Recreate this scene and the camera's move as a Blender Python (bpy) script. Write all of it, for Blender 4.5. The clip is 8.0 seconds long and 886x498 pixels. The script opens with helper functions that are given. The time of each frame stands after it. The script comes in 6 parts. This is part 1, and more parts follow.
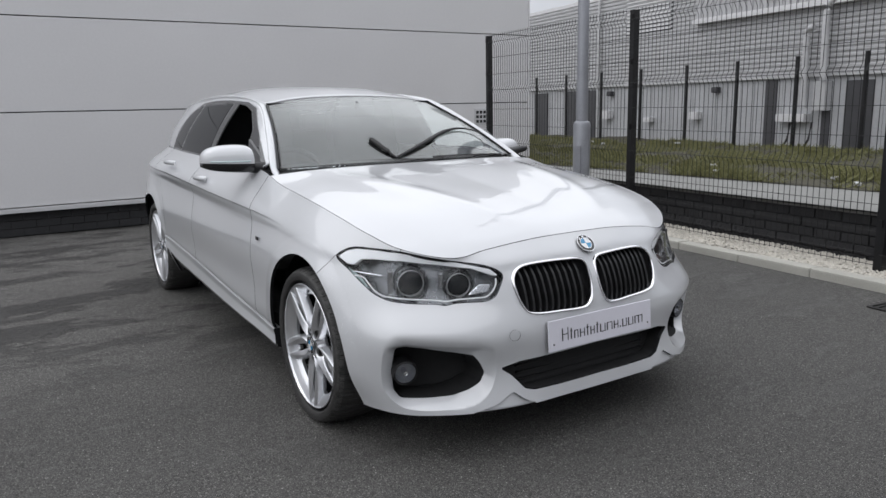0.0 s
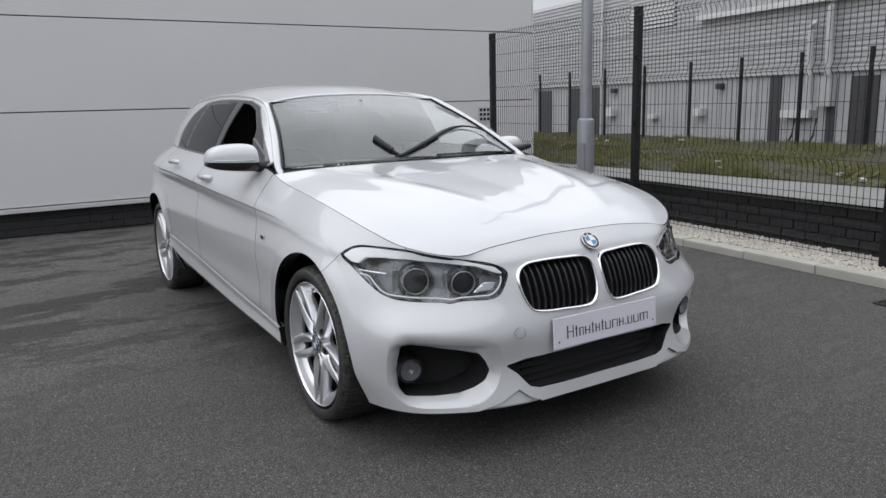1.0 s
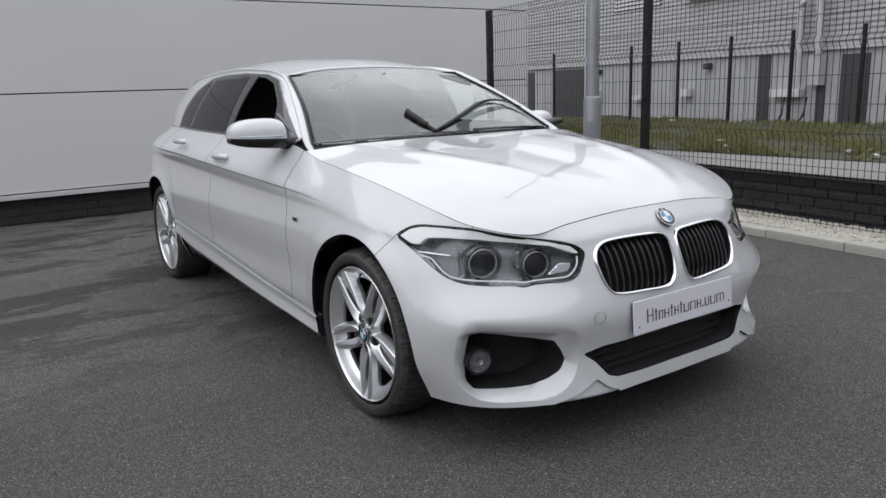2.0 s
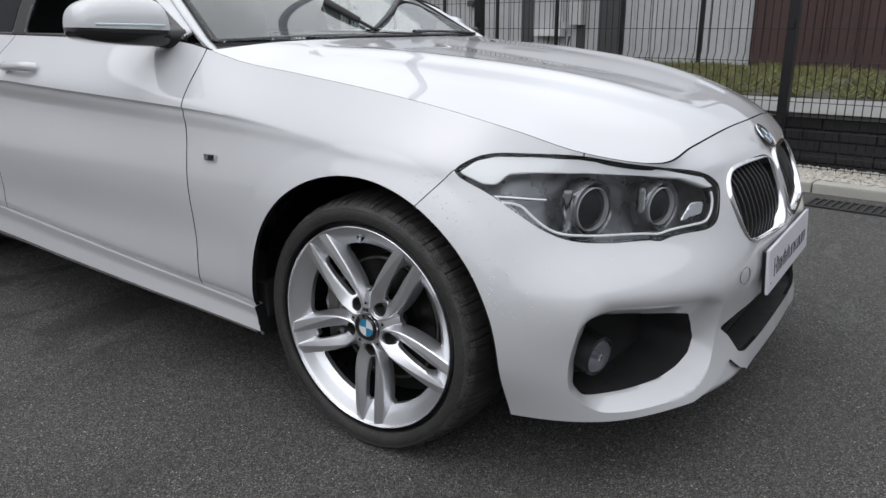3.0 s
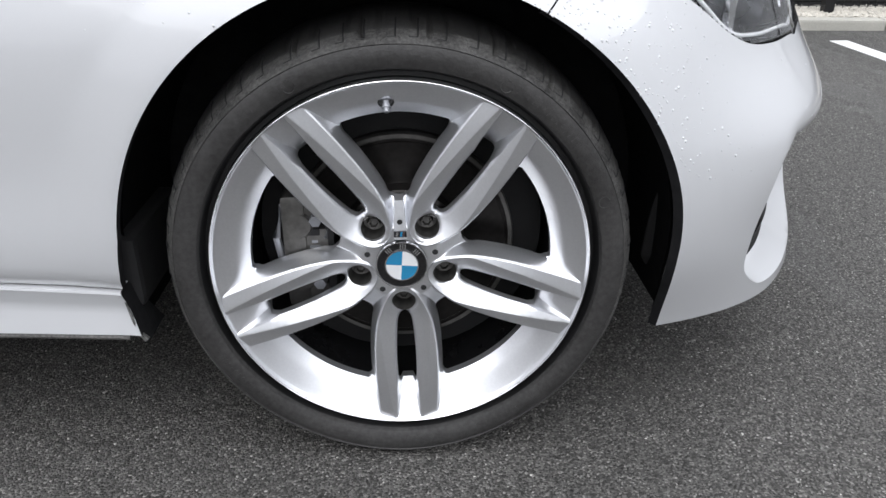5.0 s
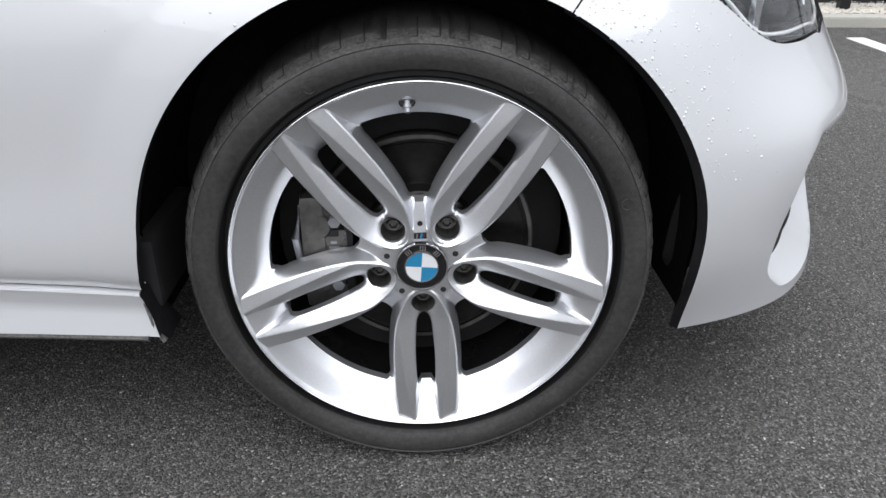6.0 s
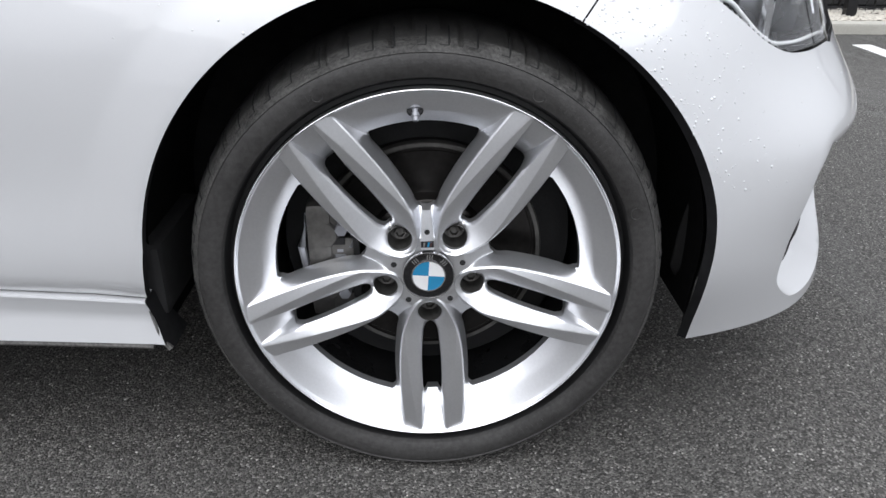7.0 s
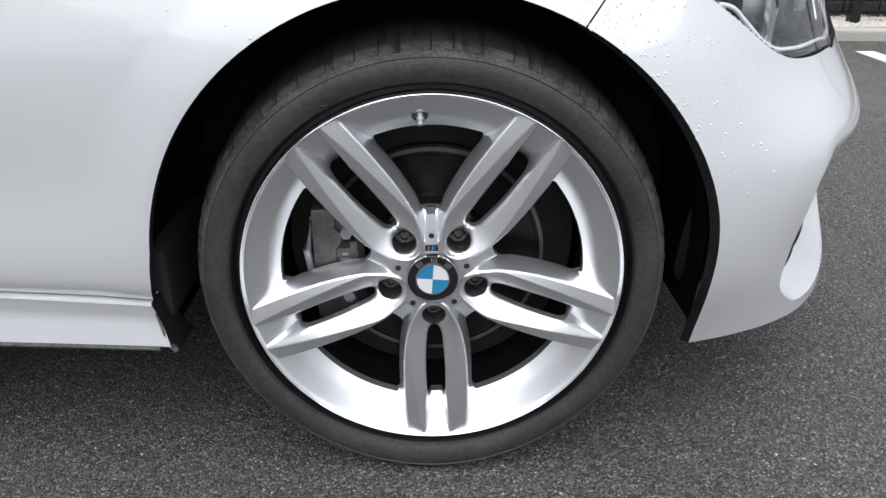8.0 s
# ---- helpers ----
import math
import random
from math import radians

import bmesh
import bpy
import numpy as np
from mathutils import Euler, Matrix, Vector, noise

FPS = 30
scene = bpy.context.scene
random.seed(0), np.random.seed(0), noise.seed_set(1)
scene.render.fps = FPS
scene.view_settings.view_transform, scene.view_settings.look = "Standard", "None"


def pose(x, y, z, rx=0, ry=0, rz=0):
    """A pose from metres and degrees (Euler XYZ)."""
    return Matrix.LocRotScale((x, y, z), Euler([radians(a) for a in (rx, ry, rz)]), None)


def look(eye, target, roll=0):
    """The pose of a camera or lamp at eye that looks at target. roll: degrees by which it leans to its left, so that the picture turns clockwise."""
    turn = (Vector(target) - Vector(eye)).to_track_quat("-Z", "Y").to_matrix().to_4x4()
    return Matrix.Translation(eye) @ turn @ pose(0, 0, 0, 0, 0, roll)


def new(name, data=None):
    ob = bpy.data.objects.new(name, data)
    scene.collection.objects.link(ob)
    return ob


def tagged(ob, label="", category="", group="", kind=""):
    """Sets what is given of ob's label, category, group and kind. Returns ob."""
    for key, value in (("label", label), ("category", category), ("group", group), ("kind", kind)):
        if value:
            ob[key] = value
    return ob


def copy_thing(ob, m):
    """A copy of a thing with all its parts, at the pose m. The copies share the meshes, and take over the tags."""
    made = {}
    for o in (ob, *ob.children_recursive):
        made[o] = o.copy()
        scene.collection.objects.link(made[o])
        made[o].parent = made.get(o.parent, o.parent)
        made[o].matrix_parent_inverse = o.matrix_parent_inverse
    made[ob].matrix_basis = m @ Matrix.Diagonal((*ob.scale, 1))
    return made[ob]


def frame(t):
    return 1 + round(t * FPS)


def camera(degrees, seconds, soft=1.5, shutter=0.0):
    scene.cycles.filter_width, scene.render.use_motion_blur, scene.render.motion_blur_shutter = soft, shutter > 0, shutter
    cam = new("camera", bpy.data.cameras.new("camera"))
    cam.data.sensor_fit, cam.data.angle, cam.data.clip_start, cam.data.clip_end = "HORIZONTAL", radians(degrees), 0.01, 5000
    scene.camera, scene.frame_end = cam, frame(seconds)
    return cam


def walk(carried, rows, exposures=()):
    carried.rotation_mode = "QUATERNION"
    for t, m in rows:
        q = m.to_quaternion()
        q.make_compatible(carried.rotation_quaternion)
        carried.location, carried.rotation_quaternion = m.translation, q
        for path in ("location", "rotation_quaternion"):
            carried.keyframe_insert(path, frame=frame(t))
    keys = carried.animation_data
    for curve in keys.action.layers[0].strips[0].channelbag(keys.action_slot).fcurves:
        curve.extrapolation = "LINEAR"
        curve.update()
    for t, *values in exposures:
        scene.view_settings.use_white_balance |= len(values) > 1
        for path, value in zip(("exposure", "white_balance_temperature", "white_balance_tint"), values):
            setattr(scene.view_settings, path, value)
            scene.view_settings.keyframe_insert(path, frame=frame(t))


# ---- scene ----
cam = camera(62.0, 8.0)
PATH = [
    (0, (2.661, -1.902, 1.232), (1.084, -0.907, 0.868), -1.22),
    (0.5, (2.659, -1.903, 1.232), (1.076, -0.920, 0.863), -1.12),
    (1, (2.659, -1.904, 1.232), (1.077, -0.918, 0.863), -1.52),
    (1.5, (2.609, -1.938, 1.225), (1.031, -0.950, 0.847), -0.42),
    (1.7, (2.538, -1.984, 1.212), (0.965, -0.998, 0.809), -1.02),
    (2.8, (1.306, -2.107, 1.041), (0.109, -0.716, 0.550), -0.99),
    (3, (1.078, -2.087, 0.994), (0.041, -0.593, 0.443), -0.16),
    (3.2, (0.829, -2.053, 0.890), (-0.071, -0.478, 0.325), -2.58),
    (3.3, (0.716, -2.021, 0.883), (-0.140, -0.432, 0.289), -1.78),
    (3.5, (0.495, -1.959, 0.896), (-0.266, -0.345, 0.244), -3.00),
    (3.6, (0.387, -1.956, 0.841), (-0.242, -0.301, 0.151), -1.26),
    (3.7, (0.311, -1.924, 0.805), (-0.163, -0.231, 0.084), -1.02),
    (3.8, (0.252, -1.908, 0.783), (-0.074, -0.186, 0.050), -0.47),
    (4, (0.147, -1.853, 0.787), (0.029, -0.126, 0.004), 0.21),
    (4.2, (0.094, -1.795, 0.753), (0.012, -0.056, -0.008), -2.28),
    (4.3, (0.075, -1.764, 0.759), (0.016, -0.028, -0.012), -1.38),
    (4.5, (0.044, -1.750, 0.756), (0.071, -0.028, -0.047), 0.43),
    (5, (0.017, -1.732, 0.756), (0.091, -0.025, -0.076), -0.05),
    (5.2, (0.008, -1.726, 0.756), (0.062, -0.025, -0.090), -0.18),
    (6.5, (0.001, -1.717, 0.759), (0.050, -0.010, -0.074), -0.19),
    (7, (-0.002, -1.712, 0.760), (0.040, -0.002, -0.069), -0.08),
    (7.5, (-0.000, -1.715, 0.760), (0.039, -0.003, -0.063), -0.17),
    (8, (-0.003, -1.719, 0.760), (0.030, -0.003, -0.055), -0.06),
]
EXPOSURES = [(0, 0.0), (3.0, 0.0), (3.5, 0.14), (4.5, 0.68), (8.0, 0.72)]
walk(cam, [(t, look(eye, target, roll)) for t, eye, target, roll in PATH], EXPOSURES)

# ---- world and light ----
world = bpy.data.worlds.new("overcast")
scene.world = world
world.use_nodes = True
wn, wl = world.node_tree.nodes, world.node_tree.links
sky = wn.new("ShaderNodeTexSky")
sky.sky_type = "NISHITA"
sky.sun_disc = False
sky.sun_elevation, sky.sun_rotation = radians(55), radians(200)
sky.dust_density, sky.ozone_density = 3.0, 1.0
soft_sky = wn.new("ShaderNodeHueSaturation")
soft_sky.inputs["Saturation"].default_value = 0.22
wl.new(sky.outputs[0], soft_sky.inputs["Color"])
# an overcast dome: about twice as bright overhead as at the horizon
place = wn.new("ShaderNodeTexCoord")
split = wn.new("ShaderNodeSeparateXYZ")
wl.new(place.outputs["Generated"], split.inputs[0])
dome = wn.new("ShaderNodeMapRange")
dome.inputs["To Min"].default_value, dome.inputs["To Max"].default_value = 0.66, 1.35
wl.new(split.outputs["Z"], dome.inputs["Value"])
cloud = wn.new("ShaderNodeMix")
cloud.data_type = "RGBA"
cloud.inputs["Factor"].default_value = 0.75
cloud.inputs[7].default_value = (7.6, 7.9, 8.6, 1)
wl.new(soft_sky.outputs[0], cloud.inputs[6])
whole = wn.new("ShaderNodeVectorMath")
whole.operation = "SCALE"
wl.new(cloud.outputs[2], whole.inputs[0])
puffs = wn.new("ShaderNodeTexNoise")
puffs.inputs["Scale"].default_value, puffs.inputs["Detail"].default_value = 2.2, 6
wl.new(place.outputs["Generated"], puffs.inputs["Vector"])
patchy = wn.new("ShaderNodeMapRange")
patchy.inputs["From Min"].default_value, patchy.inputs["From Max"].default_value = 0.35, 0.65
patchy.inputs["To Min"].default_value, patchy.inputs["To Max"].default_value = 0.78, 1.22
wl.new(puffs.outputs[0], patchy.inputs["Value"])
both_ = wn.new("ShaderNodeMath")
both_.operation = "MULTIPLY"
wl.new(dome.outputs[0], both_.inputs[0])
wl.new(patchy.outputs[0], both_.inputs[1])
wl.new(both_.outputs[0], whole.inputs["Scale"])
wl.new(whole.outputs[0], wn["Background"].inputs["Color"])
wn["Background"].inputs["Strength"].default_value = 0.13
sun = new("sun", bpy.data.lights.new("sun", "SUN"))
sun.data.energy, sun.data.angle, sun.data.color = 1.2, radians(172), (1.0, 0.98, 0.95)
sun.matrix_world = look((-2, -6, 11), (0, 0, 0))


# ---- materials ----
def material(name, colour, rough=0.5, metal=0.0, coat=0.0, spots=0.0, scale=8.0, fine=60.0, bump=0.0, bump_scale=200.0, alpha=1.0, transmission=0.0, ior=1.45, glow=None, bump_far=0.002, random=0.0):
    """A surface with colour variation at two scales, gloss variation and fine relief."""
    m = bpy.data.materials.new(name)
    m.use_nodes = True
    n, l = m.node_tree.nodes, m.node_tree.links
    b = n["Principled BSDF"]
    b.inputs["Base Color"].default_value = (*colour, 1)
    b.inputs["Roughness"].default_value = rough
    b.inputs["Metallic"].default_value = metal
    b.inputs["Coat Weight"].default_value = coat
    b.inputs["Coat Roughness"].default_value = 0.02
    b.inputs["IOR"].default_value = ior
    b.inputs["Transmission Weight"].default_value = transmission
    b.inputs["Alpha"].default_value = alpha
    if glow:
        b.inputs["Emission Color"].default_value = (*colour, 1)
        b.inputs["Emission Strength"].default_value = glow
    co = n.new("ShaderNodeTexCoord")
    if spots or random:
        big = n.new("ShaderNodeTexNoise")
        big.inputs["Scale"].default_value, big.inputs["Detail"].default_value = scale, 5
        small = n.new("ShaderNodeTexNoise")
        small.inputs["Scale"].default_value, small.inputs["Detail"].default_value = fine, 3
        l.new(co.outputs["Object"], big.inputs["Vector"])
        l.new(co.outputs["Object"], small.inputs["Vector"])
        add = n.new("ShaderNodeMath")
        add.operation = "ADD"
        l.new(big.outputs["Fac"], add.inputs[0])
        l.new(small.outputs["Fac"], add.inputs[1])
        last = add.outputs[0]
        if random:
            info = n.new("ShaderNodeObjectInfo")
            geo = n.new("ShaderNodeNewGeometry")
            both = n.new("ShaderNodeMath")
            both.operation = "ADD"
            l.new(info.outputs["Random"], both.inputs[0])
            l.new(geo.outputs["Random Per Island"], both.inputs[1])
            part_ = n.new("ShaderNodeMath")
            part_.operation = "MULTIPLY_ADD"
            part_.inputs[1].default_value = random
            l.new(both.outputs[0], part_.inputs[0])
            l.new(last, part_.inputs[2])
            last = part_.outputs[0]
        span = n.new("ShaderNodeMapRange")
        span.inputs["From Min"].default_value, span.inputs["From Max"].default_value = 0.6, 1.4 + 2 * random
        span.inputs["To Min"].default_value, span.inputs["To Max"].default_value = 1 - max(spots, random * 0.5), 1 + max(spots, random * 0.5)
        l.new(last, span.inputs["Value"])
        mix = n.new("ShaderNodeVectorMath")
        mix.operation = "SCALE"
        mix.inputs[0].default_value = colour
        l.new(span.outputs[0], mix.inputs["Scale"])
        l.new(mix.outputs[0], b.inputs["Base Color"])
        gloss = n.new("ShaderNodeMapRange")
        gloss.inputs["From Min"].default_value, gloss.inputs["From Max"].default_value = 0.3, 0.7
        gloss.inputs["To Min"].default_value, gloss.inputs["To Max"].default_value = max(rough - 0.08 * min(1, spots * 4), 0.02), min(rough + 0.08 * min(1, spots * 4), 1)
        l.new(big.outputs["Fac"], gloss.inputs["Value"])
        l.new(gloss.outputs[0], b.inputs["Roughness"])
    if bump:
        grain = n.new("ShaderNodeTexNoise")
        grain.inputs["Scale"].default_value, grain.inputs["Detail"].default_value = bump_scale, 4
        l.new(co.outputs["Object"], grain.inputs["Vector"])
        relief = n.new("ShaderNodeBump")
        relief.inputs["Strength"].default_value, relief.inputs["Distance"].default_value = bump, bump_far
        l.new(grain.outputs["Fac"], relief.inputs["Height"])
        l.new(relief.outputs[0], b.inputs["Normal"])
    return m


def asphalt_material():
    m = bpy.data.materials.new("asphalt")
    m.use_nodes = True
    n, l = m.node_tree.nodes, m.node_tree.links
    b = n["Principled BSDF"]
    co = n.new("ShaderNodeTexCoord")

    def tex(kind, scale, detail=4):
        t = n.new(kind)
        t.inputs["Scale"].default_value = scale
        if kind == "ShaderNodeTexNoise":
            t.inputs["Detail"].default_value = detail
        l.new(co.outputs["Object"], t.inputs["Vector"])
        return t

    def ramp(source, stops):
        r = n.new("ShaderNodeValToRGB")
        e = r.color_ramp.elements
        e[0].position, e[0].color = stops[0][0], (*[stops[0][1]] * 3, 1)
        e[1].position, e[1].color = stops[-1][0], (*[stops[-1][1]] * 3, 1)
        for p, v in stops[1:-1]:
            k = e.new(p)
            k.color = (v, v, v, 1)
        l.new(source, r.inputs[0])
        return r.outputs[0]

    def times(a, c):
        k = n.new("ShaderNodeVectorMath")
        k.operation = "MULTIPLY"
        l.new(a, k.inputs[0])
        l.new(c, k.inputs[1])
        return k.outputs[0]

    stones = tex("ShaderNodeTexVoronoi", 330)
    shade = ramp(stones.outputs["Color"], [(0.0, 0.014), (0.45, 0.056), (0.8, 0.128), (0.93, 0.25), (1.0, 0.60)])
    broad = ramp(tex("ShaderNodeTexNoise", 0.55, 6).outputs["Fac"], [(0.3, 0.98), (0.7, 1.34)])
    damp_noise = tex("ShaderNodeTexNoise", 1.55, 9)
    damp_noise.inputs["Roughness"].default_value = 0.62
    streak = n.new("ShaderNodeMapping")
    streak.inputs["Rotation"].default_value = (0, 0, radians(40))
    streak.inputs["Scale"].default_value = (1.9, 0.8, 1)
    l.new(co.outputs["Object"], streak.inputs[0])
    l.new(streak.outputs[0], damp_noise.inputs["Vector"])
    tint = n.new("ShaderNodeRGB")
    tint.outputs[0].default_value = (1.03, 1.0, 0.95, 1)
    # damp patches are darker; ground between them is paler than plain asphalt
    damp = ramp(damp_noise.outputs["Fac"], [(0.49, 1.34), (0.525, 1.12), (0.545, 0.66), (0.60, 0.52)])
    # paler ground and damp patches show fully only towards -x, fading to plain asphalt
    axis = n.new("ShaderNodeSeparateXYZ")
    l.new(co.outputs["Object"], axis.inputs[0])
    x_fade = n.new("ShaderNodeMapRange")
    x_fade.interpolation_type = "SMOOTHSTEP"
    x_fade.inputs["From Min"].default_value, x_fade.inputs["From Max"].default_value = -2.3, -0.2
    x_fade.inputs["To Min"].default_value, x_fade.inputs["To Max"].default_value = 0.0, 0.92
    l.new(axis.outputs["X"], x_fade.inputs["Value"])
    faded_mix = n.new("ShaderNodeMix")
    faded_mix.data_type = "RGBA"
    l.new(x_fade.outputs[0], faded_mix.inputs["Factor"])
    l.new(damp, faded_mix.inputs[6])
    faded_mix.inputs[7].default_value = (1, 1, 1, 1)
    damp = faded_mix.outputs[2]
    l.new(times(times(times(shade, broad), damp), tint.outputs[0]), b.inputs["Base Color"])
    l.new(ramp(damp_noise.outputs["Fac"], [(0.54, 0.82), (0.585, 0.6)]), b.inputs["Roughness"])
    b.inputs["Specular IOR Level"].default_value = 0.35
    relief = n.new("ShaderNodeBump")
    relief.inputs["Strength"].default_value, relief.inputs["Distance"].default_value = 0.95, 0.004
    l.new(stones.outputs["Distance"], relief.inputs["Height"])
    relief.invert = True
    l.new(relief.outputs[0], b.inputs["Normal"])
    return m


PAINT = material("white_paint", (0.615, 0.625, 0.645), 0.32, metal=0.06, coat=1.0, spots=0.015, scale=3, fine=900)
PAINT.node_tree.nodes["Principled BSDF"].inputs["Coat IOR"].default_value = 1.68
DARK = material("dark_underbody", (0.017, 0.017, 0.018), 0.75, spots=0.2, scale=20, bump=0.3, bump_scale=300)
BLACK_PLASTIC = material("black_plastic", (0.012, 0.012, 0.013), 0.42, spots=0.2, scale=30, bump=0.15, bump_scale=700)
GLOSS_BLACK = material("gloss_black", (0.008, 0.008, 0.009), 0.12, coat=0.6, spots=0.1)
RUBBER = material("tyre_rubber", (0.037, 0.036, 0.0355), 0.52, spots=0.5, scale=11, fine=160, bump=0.35, bump_scale=330)
ALLOY = material("silver_alloy", (0.77, 0.78, 0.805), 0.29, metal=0.88, coat=0.25, spots=0.05, scale=12, fine=300)
CHROME = material("chrome", (0.82, 0.82, 0.84), 0.08, metal=1.0, spots=0.03, scale=25)
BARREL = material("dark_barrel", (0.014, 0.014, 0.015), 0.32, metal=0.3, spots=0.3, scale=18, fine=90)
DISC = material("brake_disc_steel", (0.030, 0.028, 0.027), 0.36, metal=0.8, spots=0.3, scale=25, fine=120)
WATER = material("rain_water", (0.66, 0.67, 0.69), 0.02, coat=1.0, spots=0.02)
STEEL = material("brake_steel", (0.15, 0.146, 0.14), 0.45, metal=0.8, spots=0.3, scale=25, fine=120)
GLASS = material("window_glass", (0.86, 0.92, 0.905), 0.0, transmission=1.0, ior=1.57)
TINT = material("tinted_glass", (0.014, 0.015, 0.017), 0.02, spots=0.05, ior=1.22)
LENS = material("headlight_lens", (0.97, 0.98, 0.99), 0.0, transmission=1.0, ior=1.25)
RUBBER_TRIM = material("black_seal", (0.010, 0.010, 0.011), 0.5, spots=0.2, scale=40)
SCUFFED = material("scuffed_rubber", (0.062, 0.061, 0.059), 0.60, spots=0.85, scale=30, fine=240, bump=1.0, bump_scale=300)
# near-black rubber: the shade in the groove beside the rim, painted in
GROOVE_SHADE = material("shaded_groove_rubber", (0.009, 0.009, 0.0095), 0.55, spots=0.3, scale=15, fine=120)
WORN_RUBBER = material("worn_rubber", (0.105, 0.103, 0.100), 0.62, spots=0.75, scale=26, fine=210, bump=0.7, bump_scale=420)
# near-black for arch liners; on panel edges it paints the gaps' shade
LINER_GAP = material("liner_and_gap_shade", (0.017, 0.017, 0.018), 0.95, ior=1.12, spots=0.3, scale=20, bump=0.4, bump_scale=250)
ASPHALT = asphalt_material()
CLADDING = material("grey_wall_panel", (0.66, 0.655, 0.665), 0.42, spots=0.03, scale=1.2, fine=40, bump=0.05, bump_scale=900)
PLINTH = material("dark_plinth_brick", (0.026, 0.026, 0.028), 0.75, spots=0.35, scale=6, fine=60, bump=0.4, bump_scale=150, random=0.4)
WHITE_TRIM = material("white_flashing", (0.55, 0.55, 0.56), 0.4, spots=0.06, scale=5)
KERB = material("kerb_concrete", (0.42, 0.41, 0.37), 0.85, spots=0.18, scale=7, fine=90, bump=0.5, bump_scale=250, random=0.15)
GRAVEL = material("gravel_stone", (0.58, 0.55, 0.49), 0.85, spots=0.2, scale=30, fine=200, bump=0.3, bump_scale=200, random=0.7)
FENCE_BLACK = material("black_powder_coat", (0.008, 0.008, 0.009), 0.42, spots=0.2, scale=20)
GALVANISED = material("galvanised_steel", (0.36, 0.37, 0.40), 0.42, metal=0.55, spots=0.10, scale=9, fine=70)
CONCRETE = material("path_concrete", (0.235, 0.235, 0.225), 0.85, spots=0.12, scale=4, fine=60, bump=0.3, bump_scale=200)
GRASS = material("grass_blade", (0.150, 0.150, 0.060), 0.7, spots=0.3, scale=2, fine=30, random=0.9)
SOIL = material("turf_soil", (0.062, 0.058, 0.040), 0.95, spots=0.4, scale=3, fine=40, bump=0.6, bump_scale=60, bump_far=0.02)
CLAD_FAR = material("corrugated_cladding", (0.46, 0.46, 0.47), 0.45, spots=0.08, scale=2, fine=30)
BOARD_FAR = material("plain_cladding", (0.44, 0.445, 0.46), 0.55, spots=0.12, scale=2.5, fine=25)
DUCT = material("duct_metal", (0.55, 0.55, 0.56), 0.4, metal=0.3, spots=0.08, scale=8)
DARK_FAR = material("dark_louvre", (0.06, 0.06, 0.065), 0.55, spots=0.15, scale=6)
RED_FAR = material("dark_red_panel", (0.066, 0.036, 0.035), 0.6, spots=0.15, scale=5)
LINE_PAINT = material("road_paint", (0.70, 0.70, 0.69), 0.7, spots=0.12, scale=12, fine=150, bump=0.4, bump_scale=200)
IRON = material("cast_iron", (0.035, 0.034, 0.033), 0.6, metal=0.4, spots=0.25, scale=30)
PLATE = material("plate_white", (0.74, 0.73, 0.80), 0.35, spots=0.03, scale=6, coat=0.3)
INK = material("plate_ink", (0.012, 0.012, 0.014), 0.4, spots=0.1)
BLUE = material("badge_blue", (0.02, 0.22, 0.42), 0.15, coat=0.8, spots=0.03)
WHITE = material("badge_white", (0.75, 0.76, 0.77), 0.2, coat=0.8, spots=0.03)
SEAT = material("seat_cloth", (0.018, 0.018, 0.02), 0.85, spots=0.2, scale=20, bump=0.3, bump_scale=500)
REFLECTOR = material("lamp_reflector", (0.75, 0.76, 0.78), 0.12, metal=1.0, spots=0.05, scale=30)
LAMP_BODY = material("lamp_housing", (0.20, 0.205, 0.215), 0.26, metal=0.75, spots=0.15, scale=20)
DRL = material("daylight_bar", (0.90, 0.91, 0.92), 0.20, spots=0.02, coat=0.8)
RING = material("lamp_ring", (0.66, 0.67, 0.69), 0.2, metal=0.3, spots=0.05, coat=0.5)
INDICATOR = material("indicator_lens", (0.50, 0.62, 0.62), 0.10, coat=0.6, spots=0.05)


# ---- mesh helpers ----
def part(name, bm, mat, parent=None, label="", smooth=None):
    """Links a bmesh as one mesh object under a thing or part."""
    me = bpy.data.meshes.new(name)
    bmesh.ops.recalc_face_normals(bm, faces=bm.faces[:])
    bm.to_mesh(me)
    bm.free()
    me.materials.append(mat)
    if smooth is not None:
        me.shade_smooth()
        me.set_sharp_from_angle(angle=radians(smooth))
    ob = new(name, me)
    ob.parent = parent
    if label:
        ob["label"] = label
    return ob


def box(bm, c, size, bevel=0.0, m=None):
    """A box with bevelled edges, at the centre c."""
    made = bmesh.ops.create_cube(bm, size=1.0, matrix=(m or Matrix()) @ Matrix.Translation(c) @ Matrix.Diagonal((*size, 1)))
    if bevel:
        es = {e for v in made["verts"] for e in v.link_edges}
        bmesh.ops.bevel(bm, geom=list(es), offset=bevel, segments=2, profile=0.7, affect="EDGES")
    return bm


def boxed(name, c, size, mat, parent=None, bevel=0.0, label="", m=None):
    return part(name, box(bmesh.new(), c, size, bevel, m), mat, parent, label)


